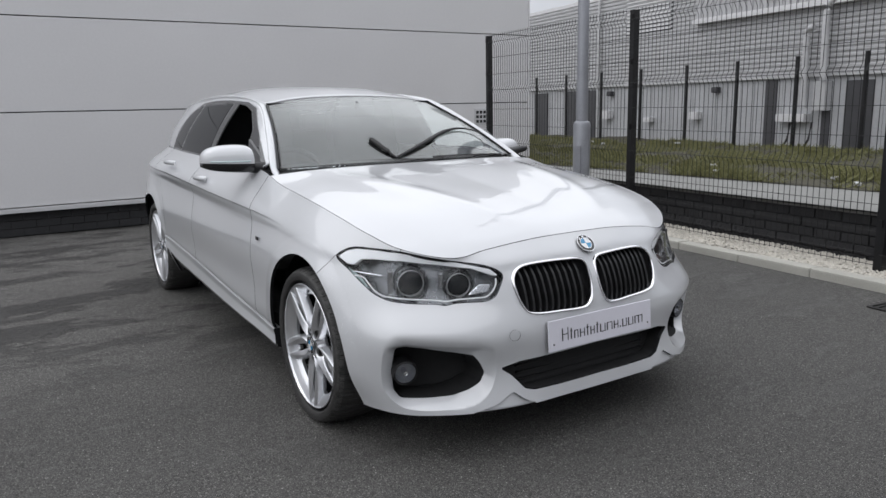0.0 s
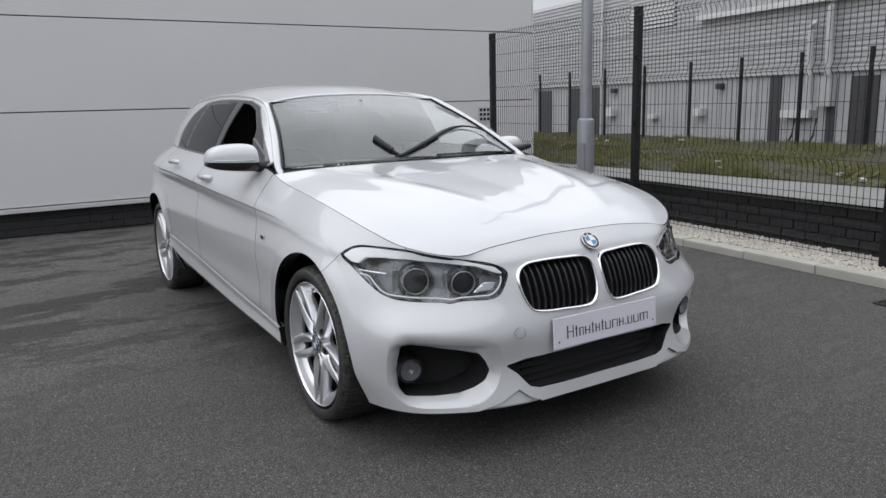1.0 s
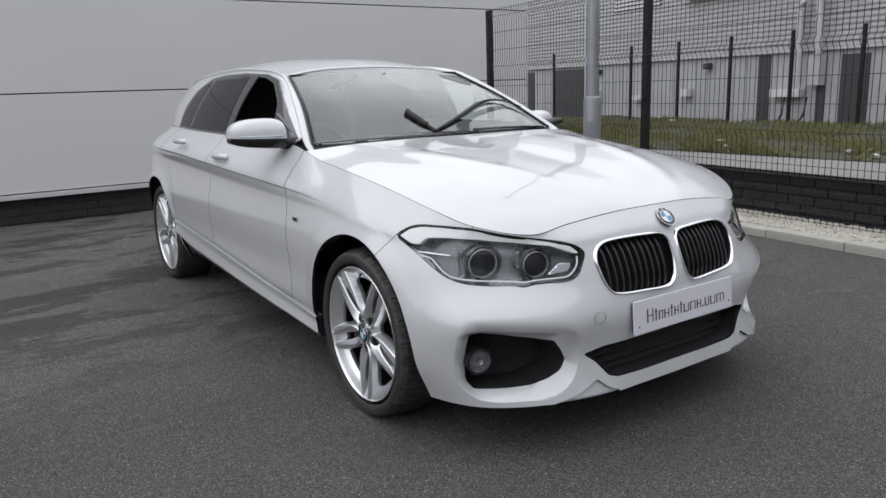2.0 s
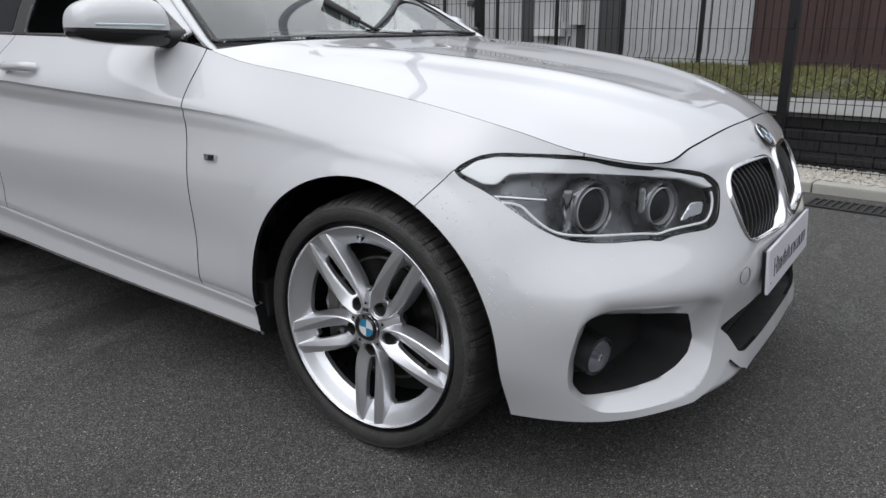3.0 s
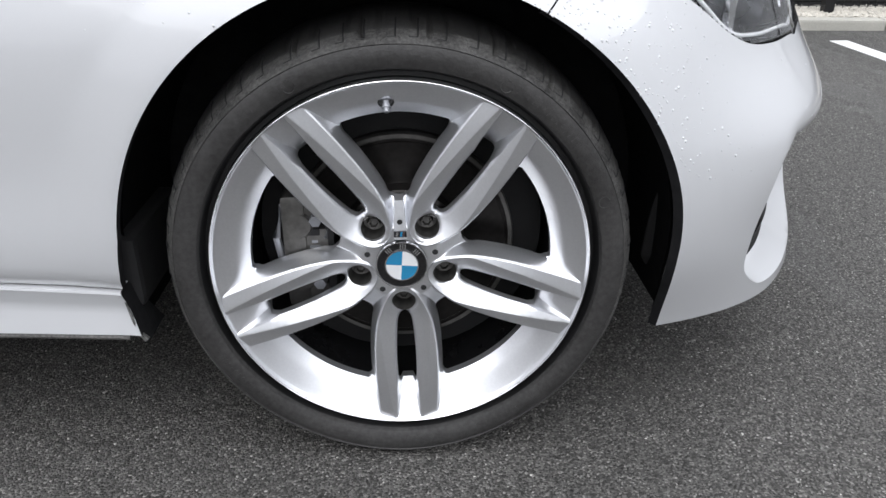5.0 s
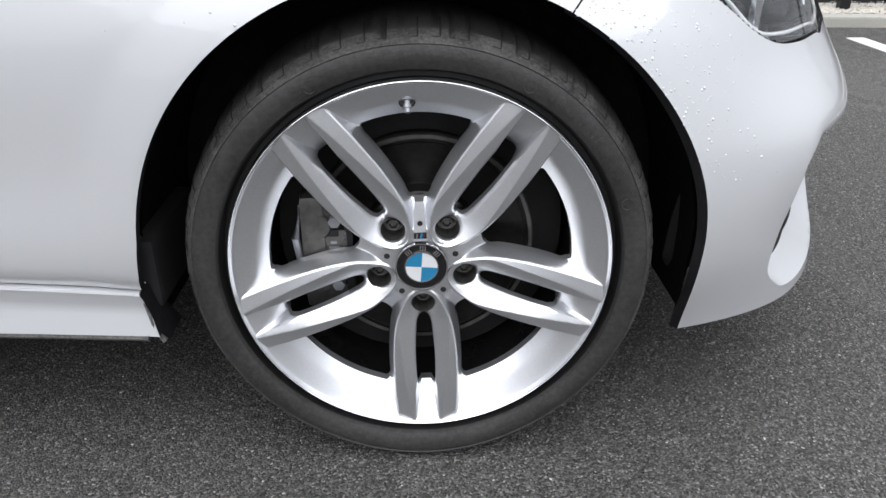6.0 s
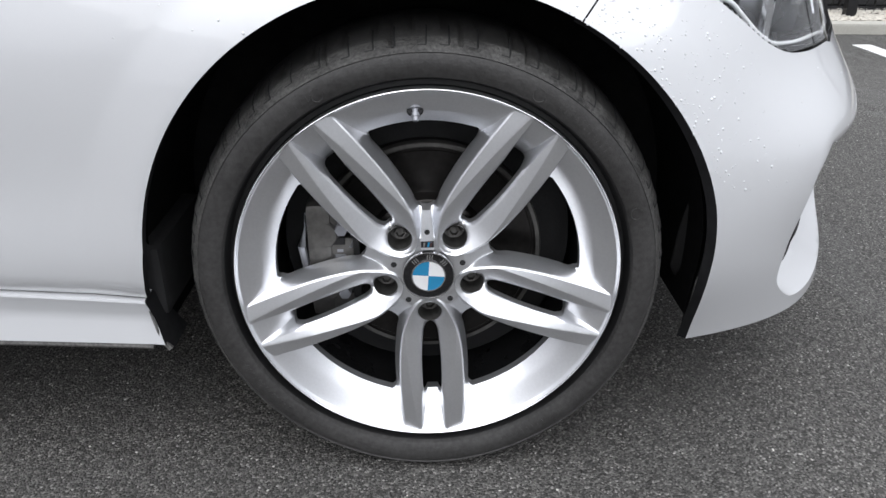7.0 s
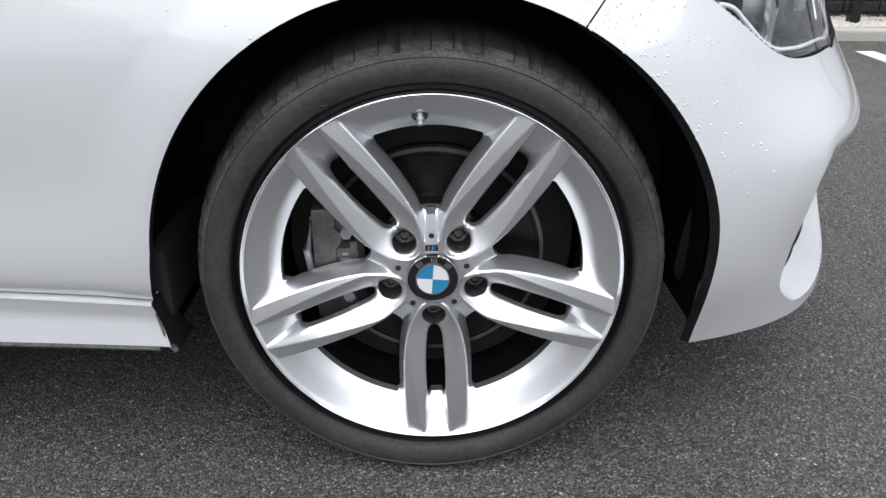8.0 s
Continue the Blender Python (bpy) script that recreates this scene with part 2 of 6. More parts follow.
def tube(bm, pts, r, sides=12, cap=True, closed=False):
    """A round bar along points; r one radius or one a point."""
    pts = [Vector(p) for p in pts]
    rings, up = [], Vector((0, 0, 1))
    for i, p in enumerate(pts):
        a = pts[i - 1] if i or closed else p
        b = pts[(i + 1) % len(pts)] if i < len(pts) - 1 or closed else p
        d = (b - a).normalized()
        side = d.cross(up) if abs(d.dot(up)) < 0.98 else d.cross(Vector((1, 0, 0)))
        side.normalize()
        other = side.cross(d)
        rr = r[i] if isinstance(r, (list, tuple)) else r
        rings.append([bm.verts.new(p + rr * (math.cos(k * math.tau / sides) * side + math.sin(k * math.tau / sides) * other)) for k in range(sides)])
    for i in range(len(rings) - (0 if closed else 1)):
        a, b = rings[i], rings[(i + 1) % len(rings)]
        for k in range(sides):
            bm.faces.new((a[k], a[(k + 1) % sides], b[(k + 1) % sides], b[k]))
    if cap and not closed:
        bm.faces.new(rings[0])
        bm.faces.new(rings[-1])
    return bm


def turned(bm, profile, m=None, sides=64, closed=False):
    """Turns a profile of (radius, along) round the y axis."""
    m = m or Matrix()
    rings = [[bm.verts.new(m @ Vector((r * math.cos(k * math.tau / sides), a, r * math.sin(k * math.tau / sides)))) for k in range(sides)] for r, a in profile]
    for i in range(len(rings) - (0 if closed else 1)):
        a, b = rings[i], rings[(i + 1) % len(rings)]
        for k in range(sides):
            bm.faces.new((a[k], a[(k + 1) % sides], b[(k + 1) % sides], b[k]))
    return bm


def prism(bm, outline, a, b, m=None, taper=1.0):
    """An outline in x and z, from depth a to depth b along y."""
    m = m or Matrix()
    cx, cz = sum(p[0] for p in outline) / len(outline), sum(p[1] for p in outline) / len(outline)
    near = [bm.verts.new(m @ Vector((x, a, z))) for x, z in outline]
    far = [bm.verts.new(m @ Vector((cx + (x - cx) * taper, b, cz + (z - cz) * taper))) for x, z in outline]
    bm.faces.new(near)
    bm.faces.new(far[::-1])
    for i in range(len(outline)):
        j = (i + 1) % len(outline)
        bm.faces.new((near[i], far[i], far[j], near[j]))
    return bm


def spline(pts, n=10, closed=False):
    """A smooth curve through points of any dimension."""
    p = np.array(pts, float)
    if closed:
        q = np.concatenate([p[-1:], p, p[:2]])
    else:
        q = np.concatenate([2 * p[:1] - p[1:2], p, 2 * p[-1:] - p[-2:-1]])
    out = []
    t = np.linspace(0, 1, n, endpoint=False)[:, None]
    for a, b, c, d in zip(q, q[1:], q[2:], q[3:]):
        # centripetal spacing keeps the curve tight where the points are uneven
        h1, h2, h3 = (max(np.linalg.norm(v), 1e-6) ** 0.5 for v in (b - a, c - b, d - c))
        m1 = h2 * ((b - a) / h1 - (c - a) / (h1 + h2) + (c - b) / h2)
        m2 = h2 * ((c - b) / h2 - (d - b) / (h2 + h3) + (d - c) / h3)
        out.append((2 * t**3 - 3 * t**2 + 1) * b + (t**3 - 2 * t**2 + t) * m1 + (3 * t**2 - 2 * t**3) * c + (t**3 - t**2) * m2)
    out = np.concatenate(out)
    return out if closed else np.concatenate([out, p[-1:]])


def rounded(points, r, n=5):
    """A closed outline with its corners rounded by r."""
    p = np.array(points, float)
    out = []
    for i in range(len(p)):
        a, b, c = p[i - 1], p[i], p[(i + 1) % len(p)]
        ra = min(r, 0.45 * np.linalg.norm(a - b), 0.45 * np.linalg.norm(c - b))
        s, e = b + (a - b) / np.linalg.norm(a - b) * ra, b + (c - b) / np.linalg.norm(c - b) * ra
        for t in np.linspace(0, 1, n):
            out.append((1 - t) ** 2 * s + 2 * t * (1 - t) * b + t**2 * e)
    return np.array(out)


class Sheet:
    """A surface patch as points and faces, which can be cut along the zero line of a function."""

    def __init__(self, v, f, mark=None):
        self.v, self.f, self.mark = v, f, mark or [0] * len(f)

    @classmethod
    def grid(cls, p):
        n, m = p.shape[:2]
        f = [(i * m + j, i * m + j + 1, (i + 1) * m + j + 1, (i + 1) * m + j) for i in range(n - 1) for j in range(m - 1)]
        return cls(p.reshape(-1, 3), f)

    def cut(self, fn):
        """The part where fn < 0 and the part where fn >= 0."""
        d = fn(self.v)
        d = np.where(np.abs(d) < 1e-7, 1e-7, d)
        v, made, low, high = [*self.v], {}, [], []

        def crossing(a, b):
            k = (min(a, b), max(a, b))
            if k not in made:
                lo, hi = self.v[a], self.v[b]
                t0, t1, d0, d1 = 0.0, 1.0, d[a], d[b]
                t = .5
                for step in range(14):
                    t = t0 - d0 * (t1 - t0) / (d1 - d0) if step % 3 else .5 * (t0 + t1)
                    dm = fn((lo + t * (hi - lo))[None])[0]
                    if abs(dm) < 2e-6:
                        break
                    if (dm < 0) == (d0 < 0):
                        t0, d0 = t, dm
                    else:
                        t1, d1 = t, dm
                made[k] = len(v)
                v.append(lo + t * (hi - lo))
            return made[k]

        neg = d < 0
        for face in self.f:
            s = [neg[i] for i in face]
            if all(s):
                low.append(face)
            elif not any(s):
                high.append(face)
            else:
                la, ha = [], []
                for a, b in zip(face, (*face[1:], face[0])):
                    (la if neg[a] else ha).append(a)
                    if neg[a] != neg[b]:
                        c = crossing(a, b)
                        la.append(c)
                        ha.append(c)
                if len(la) > 2:
                    low.append(tuple(la))
                if len(ha) > 2:
                    high.append(tuple(ha))
        v = np.array(v)
        return Sheet(v, low).tidy(), Sheet(v, high).tidy()

    def tidy(self):
        used = sorted({i for f in self.f for i in f})
        to = {i: k for k, i in enumerate(used)}
        return Sheet(self.v[used] if used else np.zeros((0, 3)), [tuple(to[i] for i in f) for f in self.f])

    def walls(self, step):
        """The patch with a wall along each open edge, as deep as step."""
        seen = {}
        for f in self.f:
            for a, c in zip(f, (*f[1:], f[0])):
                k = (min(a, c), max(a, c))
                seen[k] = None if k in seen else (a, c)
        n, v, f = len(self.v), [*self.v], [*self.f]
        to = {}
        for pair in seen.values():
            if pair and np.abs(self.v[list(pair), 1]).max() > 1e-5:
                for i in pair:
                    if i not in to:
                        to[i] = len(v)
                        v.append(self.v[i] + np.array(step))
                f.append((pair[1], pair[0], to[pair[0]], to[pair[1]]))
        return Sheet(np.array(v), f, [0] * len(self.f) + [1] * (len(f) - len(self.f)))

    def welded(self, near=5):
        """The patch with its doubled points joined."""
        keys, to, v = {}, [], []
        for p in self.v:
            k = tuple(np.round(p, near - 1))
            if k not in keys:
                keys[k] = len(v)
                v.append(p)
            to.append(keys[k])
        f = []
        for face in self.f:
            g = [to[i] for i in face]
            g = [i for n, i in enumerate(g) if i != g[n - 1]]
            if len(set(g)) > 2:
                f.append(tuple(g))
        return Sheet(np.array(v), f)

    def flip(self):
        """The other side of the car."""
        return Sheet(self.v * np.array([1, -1, 1]), [f[::-1] for f in self.f], self.mark)

    def plus(self, other):
        n = len(self.v)
        return Sheet(np.concatenate([self.v, other.v]), self.f + [tuple(i + n for i in f) for f in other.f], self.mark + other.mark)

    def put(self, name, mat, parent=None, thick=0.0, label="", weld=True, rim=None):
        """Links the patch as a mesh; thick: its depth inwards, away from the normals."""
        bm = bmesh.new()
        vs = [bm.verts.new(p) for p in self.v]
        for f, mark in zip(self.f, self.mark):
            try:
                bm.faces.new([vs[i] for i in f]).material_index = mark
            except ValueError:
                pass
        if weld:
            bmesh.ops.remove_doubles(bm, verts=bm.verts[:], dist=0.0004)
        me = bpy.data.meshes.new(name)
        bm.to_mesh(me)
        bm.free()
        me.materials.append(mat)
        me.shade_smooth()
        ob = new(name, me)
        ob.parent = parent
        if label:
            ob["label"] = label
        if any(self.mark):
            me.materials.append(rim or mat)
            me.set_sharp_from_angle(angle=radians(42))
        if thick:
            mod = ob.modifiers.new("depth", "SOLIDIFY")
            mod.thickness, mod.offset = thick, -1
            me.set_sharp_from_angle(angle=radians(50))
        return ob


def inside(outline, u, v):
    """A function for Sheet.cut: the signed distance (negative inside) to a closed outline in two coordinates that u and v give."""
    o = np.array(outline, float)
    a, b = o, np.roll(o, -1, 0)
    ab = b - a
    n2 = (ab**2).sum(1) + 1e-12

    def fn(p):
        q = np.stack([u(p), v(p)], -1)
        best = np.full(len(q), 1e9)
        odd = np.zeros(len(q), bool)
        lo, hi = o.min(0) - 0.06, o.max(0) + 0.06
        near = ((q > lo) & (q < hi)).all(1)
        k = q[near]
        bb, oo = np.full(len(k), 1e9), np.zeros(len(k), bool)
        for i in range(len(o)):
            w = k - a[i]
            t = np.clip((w @ ab[i]) / n2[i], 0, 1)
            bb = np.minimum(bb, ((w - t[:, None] * ab[i]) ** 2).sum(1))
            cross_ = (a[i, 1] > k[:, 1]) != (b[i, 1] > k[:, 1])
            if abs(ab[i, 1]) > 1e-12:
                oo ^= cross_ & (k[:, 0] < a[i, 0] + (k[:, 1] - a[i, 1]) * ab[i, 0] / ab[i, 1])
        best[near] = np.sqrt(bb)
        odd[near] = oo
        best = np.minimum(best, 0.06)
        return np.where(odd, -best, best)

    return fn


X = lambda p: p[:, 0]
Y = lambda p: p[:, 1]
Z = lambda p: p[:, 2]


# ---- the car: painted body ----
# Feature lines from the nose's middle round the corner and along the side to the tail: ahead of the front axle, half width, height.
BOTTOM = [(.756, 0, .190), (.752, .20, .189), (.744, .39, .188), (.690, .56, .186), (.562, .734, .180), (.372, .812, .174), (.17, .845, .19), (0, .862, .19), (-.25, .85, .19), (-.45, .828, .188), (-.7, .828, .187), (-1.2, .83, .187), (-1.7, .832, .19), (-2.2, .835, .195), (-2.55, .84, .2), (-2.9, .83, .22), (-3.2, .72, .25), (-3.42, .45, .27), (-3.47, 0, .28)]
SILL = [(.742, 0, .32), (.74, .2, .32), (.718, .40, .32), (.655, .580, .315), (.543, .764, .31), (.372, .856, .31), (.17, .878, .31), (0, .880, .31), (-.25, .878, .312), (-.45, .872, .313), (-.7, .872, .313), (-1.2, .872, .313), (-1.7, .872, .313), (-2.2, .874, .315), (-2.55, .877, .33), (-2.9, .865, .34), (-3.2, .77, .36), (-3.43, .48, .37), (-3.5, 0, .38)]
WAIST = [(.754, 0, .45), (.748, .2, .45), (.738, .38, .45), (.686, .575, .45), (.546, .774, .45), (.36, .864, .45), (.17, .884, .45), (0, .886, .45), (-.25, .884, .45), (-.45, .878, .45), (-.7, .874, .45), (-1.2, .873, .45), (-1.7, .875, .45), (-2.2, .884, .45), (-2.55, .89, .46), (-2.9, .875, .47), (-3.2, .79, .5), (-3.45, .5, .5), (-3.53, 0, .5)]
CHEEK = [(.734, 0, .575), (.720, .2, .575), (.692, .40, .57), (.628, .555, .565), (.505, .715, .57), (.345, .838, .58), (.17, .878, .60), (0, .884, .62), (-.25, .882, .62), (-.45, .882, .60), (-.7, .884, .60), (-1.2, .886, .60), (-1.7, .887, .60), (-2.2, .89, .60), (-2.55, .893, .62), (-2.9, .88, .63), (-3.2, .79, .65), (-3.42, .5, .68), (-3.5, 0, .7)]
SHOULDER = [(.677, 0, .700), (.662, .2, .700), (.635, .42, .69), (.565, .57, .685), (.43, .725, .70), (.29, .805, .705), (.15, .838, .72), (0, .852, .735), (-.25, .848, .76), (-.45, .860, .782), (-.7, .872, .797), (-1.2, .880, .817), (-1.7, .882, .837), (-2.2, .882, .855), (-2.55, .876, .86), (-2.9, .84, .87), (-3.15, .75, .88), (-3.35, .5, .9), (-3.42, 0, .92)]
EDGE = [(.630, 0, .757), (.62, .2, .752), (.600, .42, .731), (.578, .54, .711), (.453, .69, .744), (.33, .745, .785), (.17, .768, .822), (0, .775, .85), (-.25, .778, .882), (-.45, .777, .905), (-.7, .770, .952), (-1.2, .772, .962), (-1.7, .768, .968), (-2.2, .755, .972), (-2.55, .735, .978), (-2.9, .70, .985), (-3.1, .62, .99), (-3.25, .4, 1.0), (-3.3, 0, 1.0)]
PER, ROWS = 30, 18
MIDDLE = -.025  # the car's middle plane


def narrow(points, k=1):
    """Points with half widths taken from y = 0, as half widths from the car's middle plane."""
    out = []
    for p in points:
        q = list(p)
        q[k] -= math.copysign(.025 * min(1, abs(q[k]) / .42), q[k])
        out.append(tuple(q))
    return out


def fuller(points):
    """The flanks 8 mm wider, from the headlight's outer corner to the tail."""
    return [(x, y + .008 * min(1, max(0, (.50 - x) / .25)) * min(1, max(0, (x + 3.3) / .4)), z) for x, y, z in points]


BOTTOM, EDGE = narrow(BOTTOM), narrow(EDGE)
SILL, WAIST, CHEEK, SHOULDER = [fuller(narrow(line)) for line in (SILL, WAIST, CHEEK, SHOULDER)]
# just under the shoulder the doors tuck in, from nothing at the front wheel
TUCK = []
for (x, y, z), (xc, yc, zc) in zip(SHOULDER, CHEEK):
    fade = min(1, max(0, (-x - .18) / .9)) * min(1, max(0, (x + 3.0) / .5))
    k = .25 + .02 * fade
    TUCK.append((x + k * (xc - x), y + k * (yc - y) - .020 * fade, z + k * (zc - z)))
lines = np.stack([spline(line, PER) for line in (BOTTOM, SILL, WAIST, CHEEK, TUCK, SHOULDER, EDGE)], 1)
shell = np.stack([spline(section, ROWS) for section in lines])
# a crisp fold under the shoulder of the doors, fading out over the front wheel
for j in range(4 * ROWS, 5 * ROWS):
    u = (5 * ROWS - j) / ROWS / .2
    fade = np.clip((-shell[:, j, 0] - .22) / .5, 0, 1) * np.clip((shell[:, j, 0] + 3.0) / .5, 0, 1)
    shell[:, j, 1] -= .008 * fade * u * math.exp(1 - u)
shell[..., 1] *= -1


def sill_line(x):
    """The height of the doors' lower edge, which climbs towards the tail."""
    return .287 + .075 * np.clip(-.366 - x, 0, None)


# the sculpted recess round each fog lamp: its edge in the bumper's skin, and the opening at its bottom
FOG_BROW = spline([(-.774, .30), (-.777, .35), (-.776, .40), (-.771, .435), (-.761, .463), (-.748, .475), (-.730, .480), (-.700, .482), (-.66, .481), (-.596, .477), (-.53, .470), (-.475, .450), (-.443, .39), (-.432, .33), (-.455, .262), (-.50, .222), (-.558, .205), (-.61, .202), (-.664, .200), (-.694, .201), (-.721, .206), (-.740, .222), (-.761, .251), (-.770, .276)], 4, True)
FOG = rounded([(-.757, .30), (-.759, .36), (-.755, .412), (-.730, .421), (-.689, .417), (-.591, .398), (-.522, .380), (-.494, .345), (-.478, .310), (-.496, .276), (-.536, .254), (-.587, .238), (-.66, .231), (-.700, .229), (-.735, .226), (-.752, .255)], .008)
FOG_DEEP = np.array([-.030, .0265, 0])
flat = shell.reshape(-1, 3)
for x0 in (0, -2.69):
    ring = np.hypot(flat[:, 0] - x0, np.maximum(flat[:, 2], .315) - .315) - .361
    lift = np.clip(1 - np.abs(ring) / .066, 0, 1) * np.clip((flat[:, 2] - .20) / .25, 0, 1)
    flat[:, 1] -= .0085 * lift * (np.abs(flat[:, 0] - x0) < .43) * (flat[:, 1] < -.5)
# the doors turn under along their lower edge
under = np.clip((sill_line(flat[:, 0]) + .026 - flat[:, 2]) / .026, 0, 1.3) * np.clip((-.20 - flat[:, 0]) / .05, 0, 1) * np.clip((flat[:, 0] + 2.5) / .1, 0, 1)
flat[:, 1] += .0055 * under ** 1.3
body = Sheet.grid(flat.reshape(shell.shape))

HEAD_AT, HEAD_ALONG, HEAD_OUT = np.array([.676, -.395]), np.array([-.741, -.671]), np.array([.62, -.70, .25])
Q = lambda p: (p[:, :2] - HEAD_AT) @ HEAD_ALONG
HEADLIGHT = spline([(.602, .704), (.564, .731), (.523, .742), (.457, .743), (.350, .738), (.25, .7195), (.151, .7025), (.059, .686), (.017, .669), (-.005, .648), (-.002, .618), (.012, .582), (.036, .568), (.112, .566), (.148, .563), (.175, .558), (.20, .562), (.302, .564), (.375, .572), (.427, .591), (.474, .621), (.534, .662)], 4, True)
KIDNEY = spline([(-.343, .628), (-.327, .655), (-.299, .671), (-.261, .677), (-.114, .678), (-.038, .671), (-.019, .652), (-.014, .610), (-.018, .56), (-.031, .523), (-.060, .503), (-.177, .503), (-.277, .508), (-.311, .518), (-.332, .547), (-.343, .591)], 4, True)
INTAKE = rounded(narrow([(-.446, .332), (-.369, .349), (-.25, .352), (.02, .358), (.02, .236), (-.20, .234), (-.315, .236), (-.355, .248), (-.402, .300)], 0), .008)
NOTCH = rounded(narrow([(-.575, .15), (-.55, .187), (-.47, .208), (-.41, .241), (-.402, .243), (-.368, .217), (-.343, .203), (-.318, .195), (-.27, .15)], 0), .004)
FRONT = lambda fn: (lambda p: np.where(p[:, 0] > .2, fn(p), .06))


def arch(x0):
    def fn(p):
        x, z = p[:, 0] - x0 + .002, p[:, 2] - .315
        low = np.clip(-z / .13, 0, 1)
        ahead = np.where(x > 0, .010, -.004 - .008 * np.clip((z + .01) / .06, 0, 1)) * np.clip(np.abs(x) / .36, 0, 1) ** 4
        return np.where(z > 0, np.hypot(x, z) - .361 - ahead, np.abs(x) - .361 - ahead - np.where(x > 0, .004, .020) * low)
    return fn


def shut(line, gap=.0019):
    """A shut line through points in x and z: a function that is negative behind it."""
    o = np.array(line, float)
    return lambda p, side=0: p[:, 0] - np.interp(p[:, 2], o[:, 1], o[:, 0]) + side * gap


def parted(sheet, fn):
    """The two panels on either side of a shut line, with its gap between them."""
    behind, rest = sheet.cut(lambda p: fn(p, 1))
    _, ahead = rest.cut(lambda p: fn(p, -1))
    return behind, ahead


car = tagged(new("car"), "white five-door hatchback parked on the asphalt, front window open", "car")
car.matrix_basis = pose(0, MIDDLE, 0)
_, body = body.cut(arch(0))
_, body = body.cut(arch(-2.69))
lamp_patch, body = body.cut(FRONT(inside(HEADLIGHT, Q, Z)))
kidney_patch, body = body.cut(FRONT(inside(KIDNEY, Y, Z)))
fog_recess, body = body.cut(FRONT(inside(FOG_BROW, Y, Z)))
fog_patch, fog_recess = fog_recess.cut(FRONT(inside(FOG, Y, Z)))
from_edge, from_hole = -inside(FOG_BROW, Y, Z)(fog_recess.v), inside(FOG, Y, Z)(fog_recess.v)
sunken = np.clip(from_edge / np.maximum(from_edge + from_hole, 1e-5), 0, 1)
sunken = sunken ** (1 + 1.4 * np.clip((fog_recess.v[:, 2] - .40) / .03, 0, 1))
fog_recess.v = fog_recess.v + sunken[:, None] * FOG_DEEP
fog_patch.v = fog_patch.v + FOG_DEEP
intake_patch, body = body.cut(FRONT(inside(INTAKE, Y, Z)))
notch_patch, body = body.cut(FRONT(inside(NOTCH, Y, Z)))
rear_rest, front_rest = parted(body, shut([(-.585, .2), (-.581, .313), (-.576, .40), (-.575, .50), (-.578, .60), (-.585, .70), (-.593, .78), (-.602, 1.0)]))
BUMPER = [(.171, .63), (.235, .706), (.46, .735), (.46, .95), (1, .95), (1, 0), (.1, 0), (.1, .5)]
bumper, front_rest = front_rest.cut(inside(BUMPER, X, Z))
_, fender = front_rest.cut(lambda p: inside(BUMPER, X, Z)(p) - .0022)
quarter, doors = parted(rear_rest, shut([(-2.30, .2), (-2.30, .313), (-2.30, .62), (-2.47, .80), (-2.62, 1.0)]))

_, doors = doors.cut(lambda p: p[:, 2] - sill_line(p[:, 0]) - .0030)
_, fender = fender.cut(lambda p: np.where(p[:, 0] < -.1, p[:, 2] - sill_line(p[:, 0]) - .0025, .06))
rear_door, front_door = parted(doors, shut([(-1.64, .2), (-1.64, .313), (-1.615, .6), (-1.60, 1.0)]))
# panel edges are coloured near-black, to put shade into the shut gaps
for panel, name in ((fender, "fender"), (front_door, "front_door"), (rear_door, "rear_door"), (quarter, "rear_quarter")):
    panel = panel.welded().walls((0, .014, 0))
    for side in (panel, panel.flip()):
        side.put(name, PAINT, car, rim=LINER_GAP)
bumper = bumper.plus(fog_recess).welded().walls((-.010, .009, 0))
bumper.plus(bumper.flip()).put("front_bumper", PAINT, car, rim=LINER_GAP)
for behind in (notch_patch, notch_patch.flip()):
    Sheet(behind.v - np.array([.0105, 0, 0]), behind.f).put("bumper_lip", PAINT, car, .004)
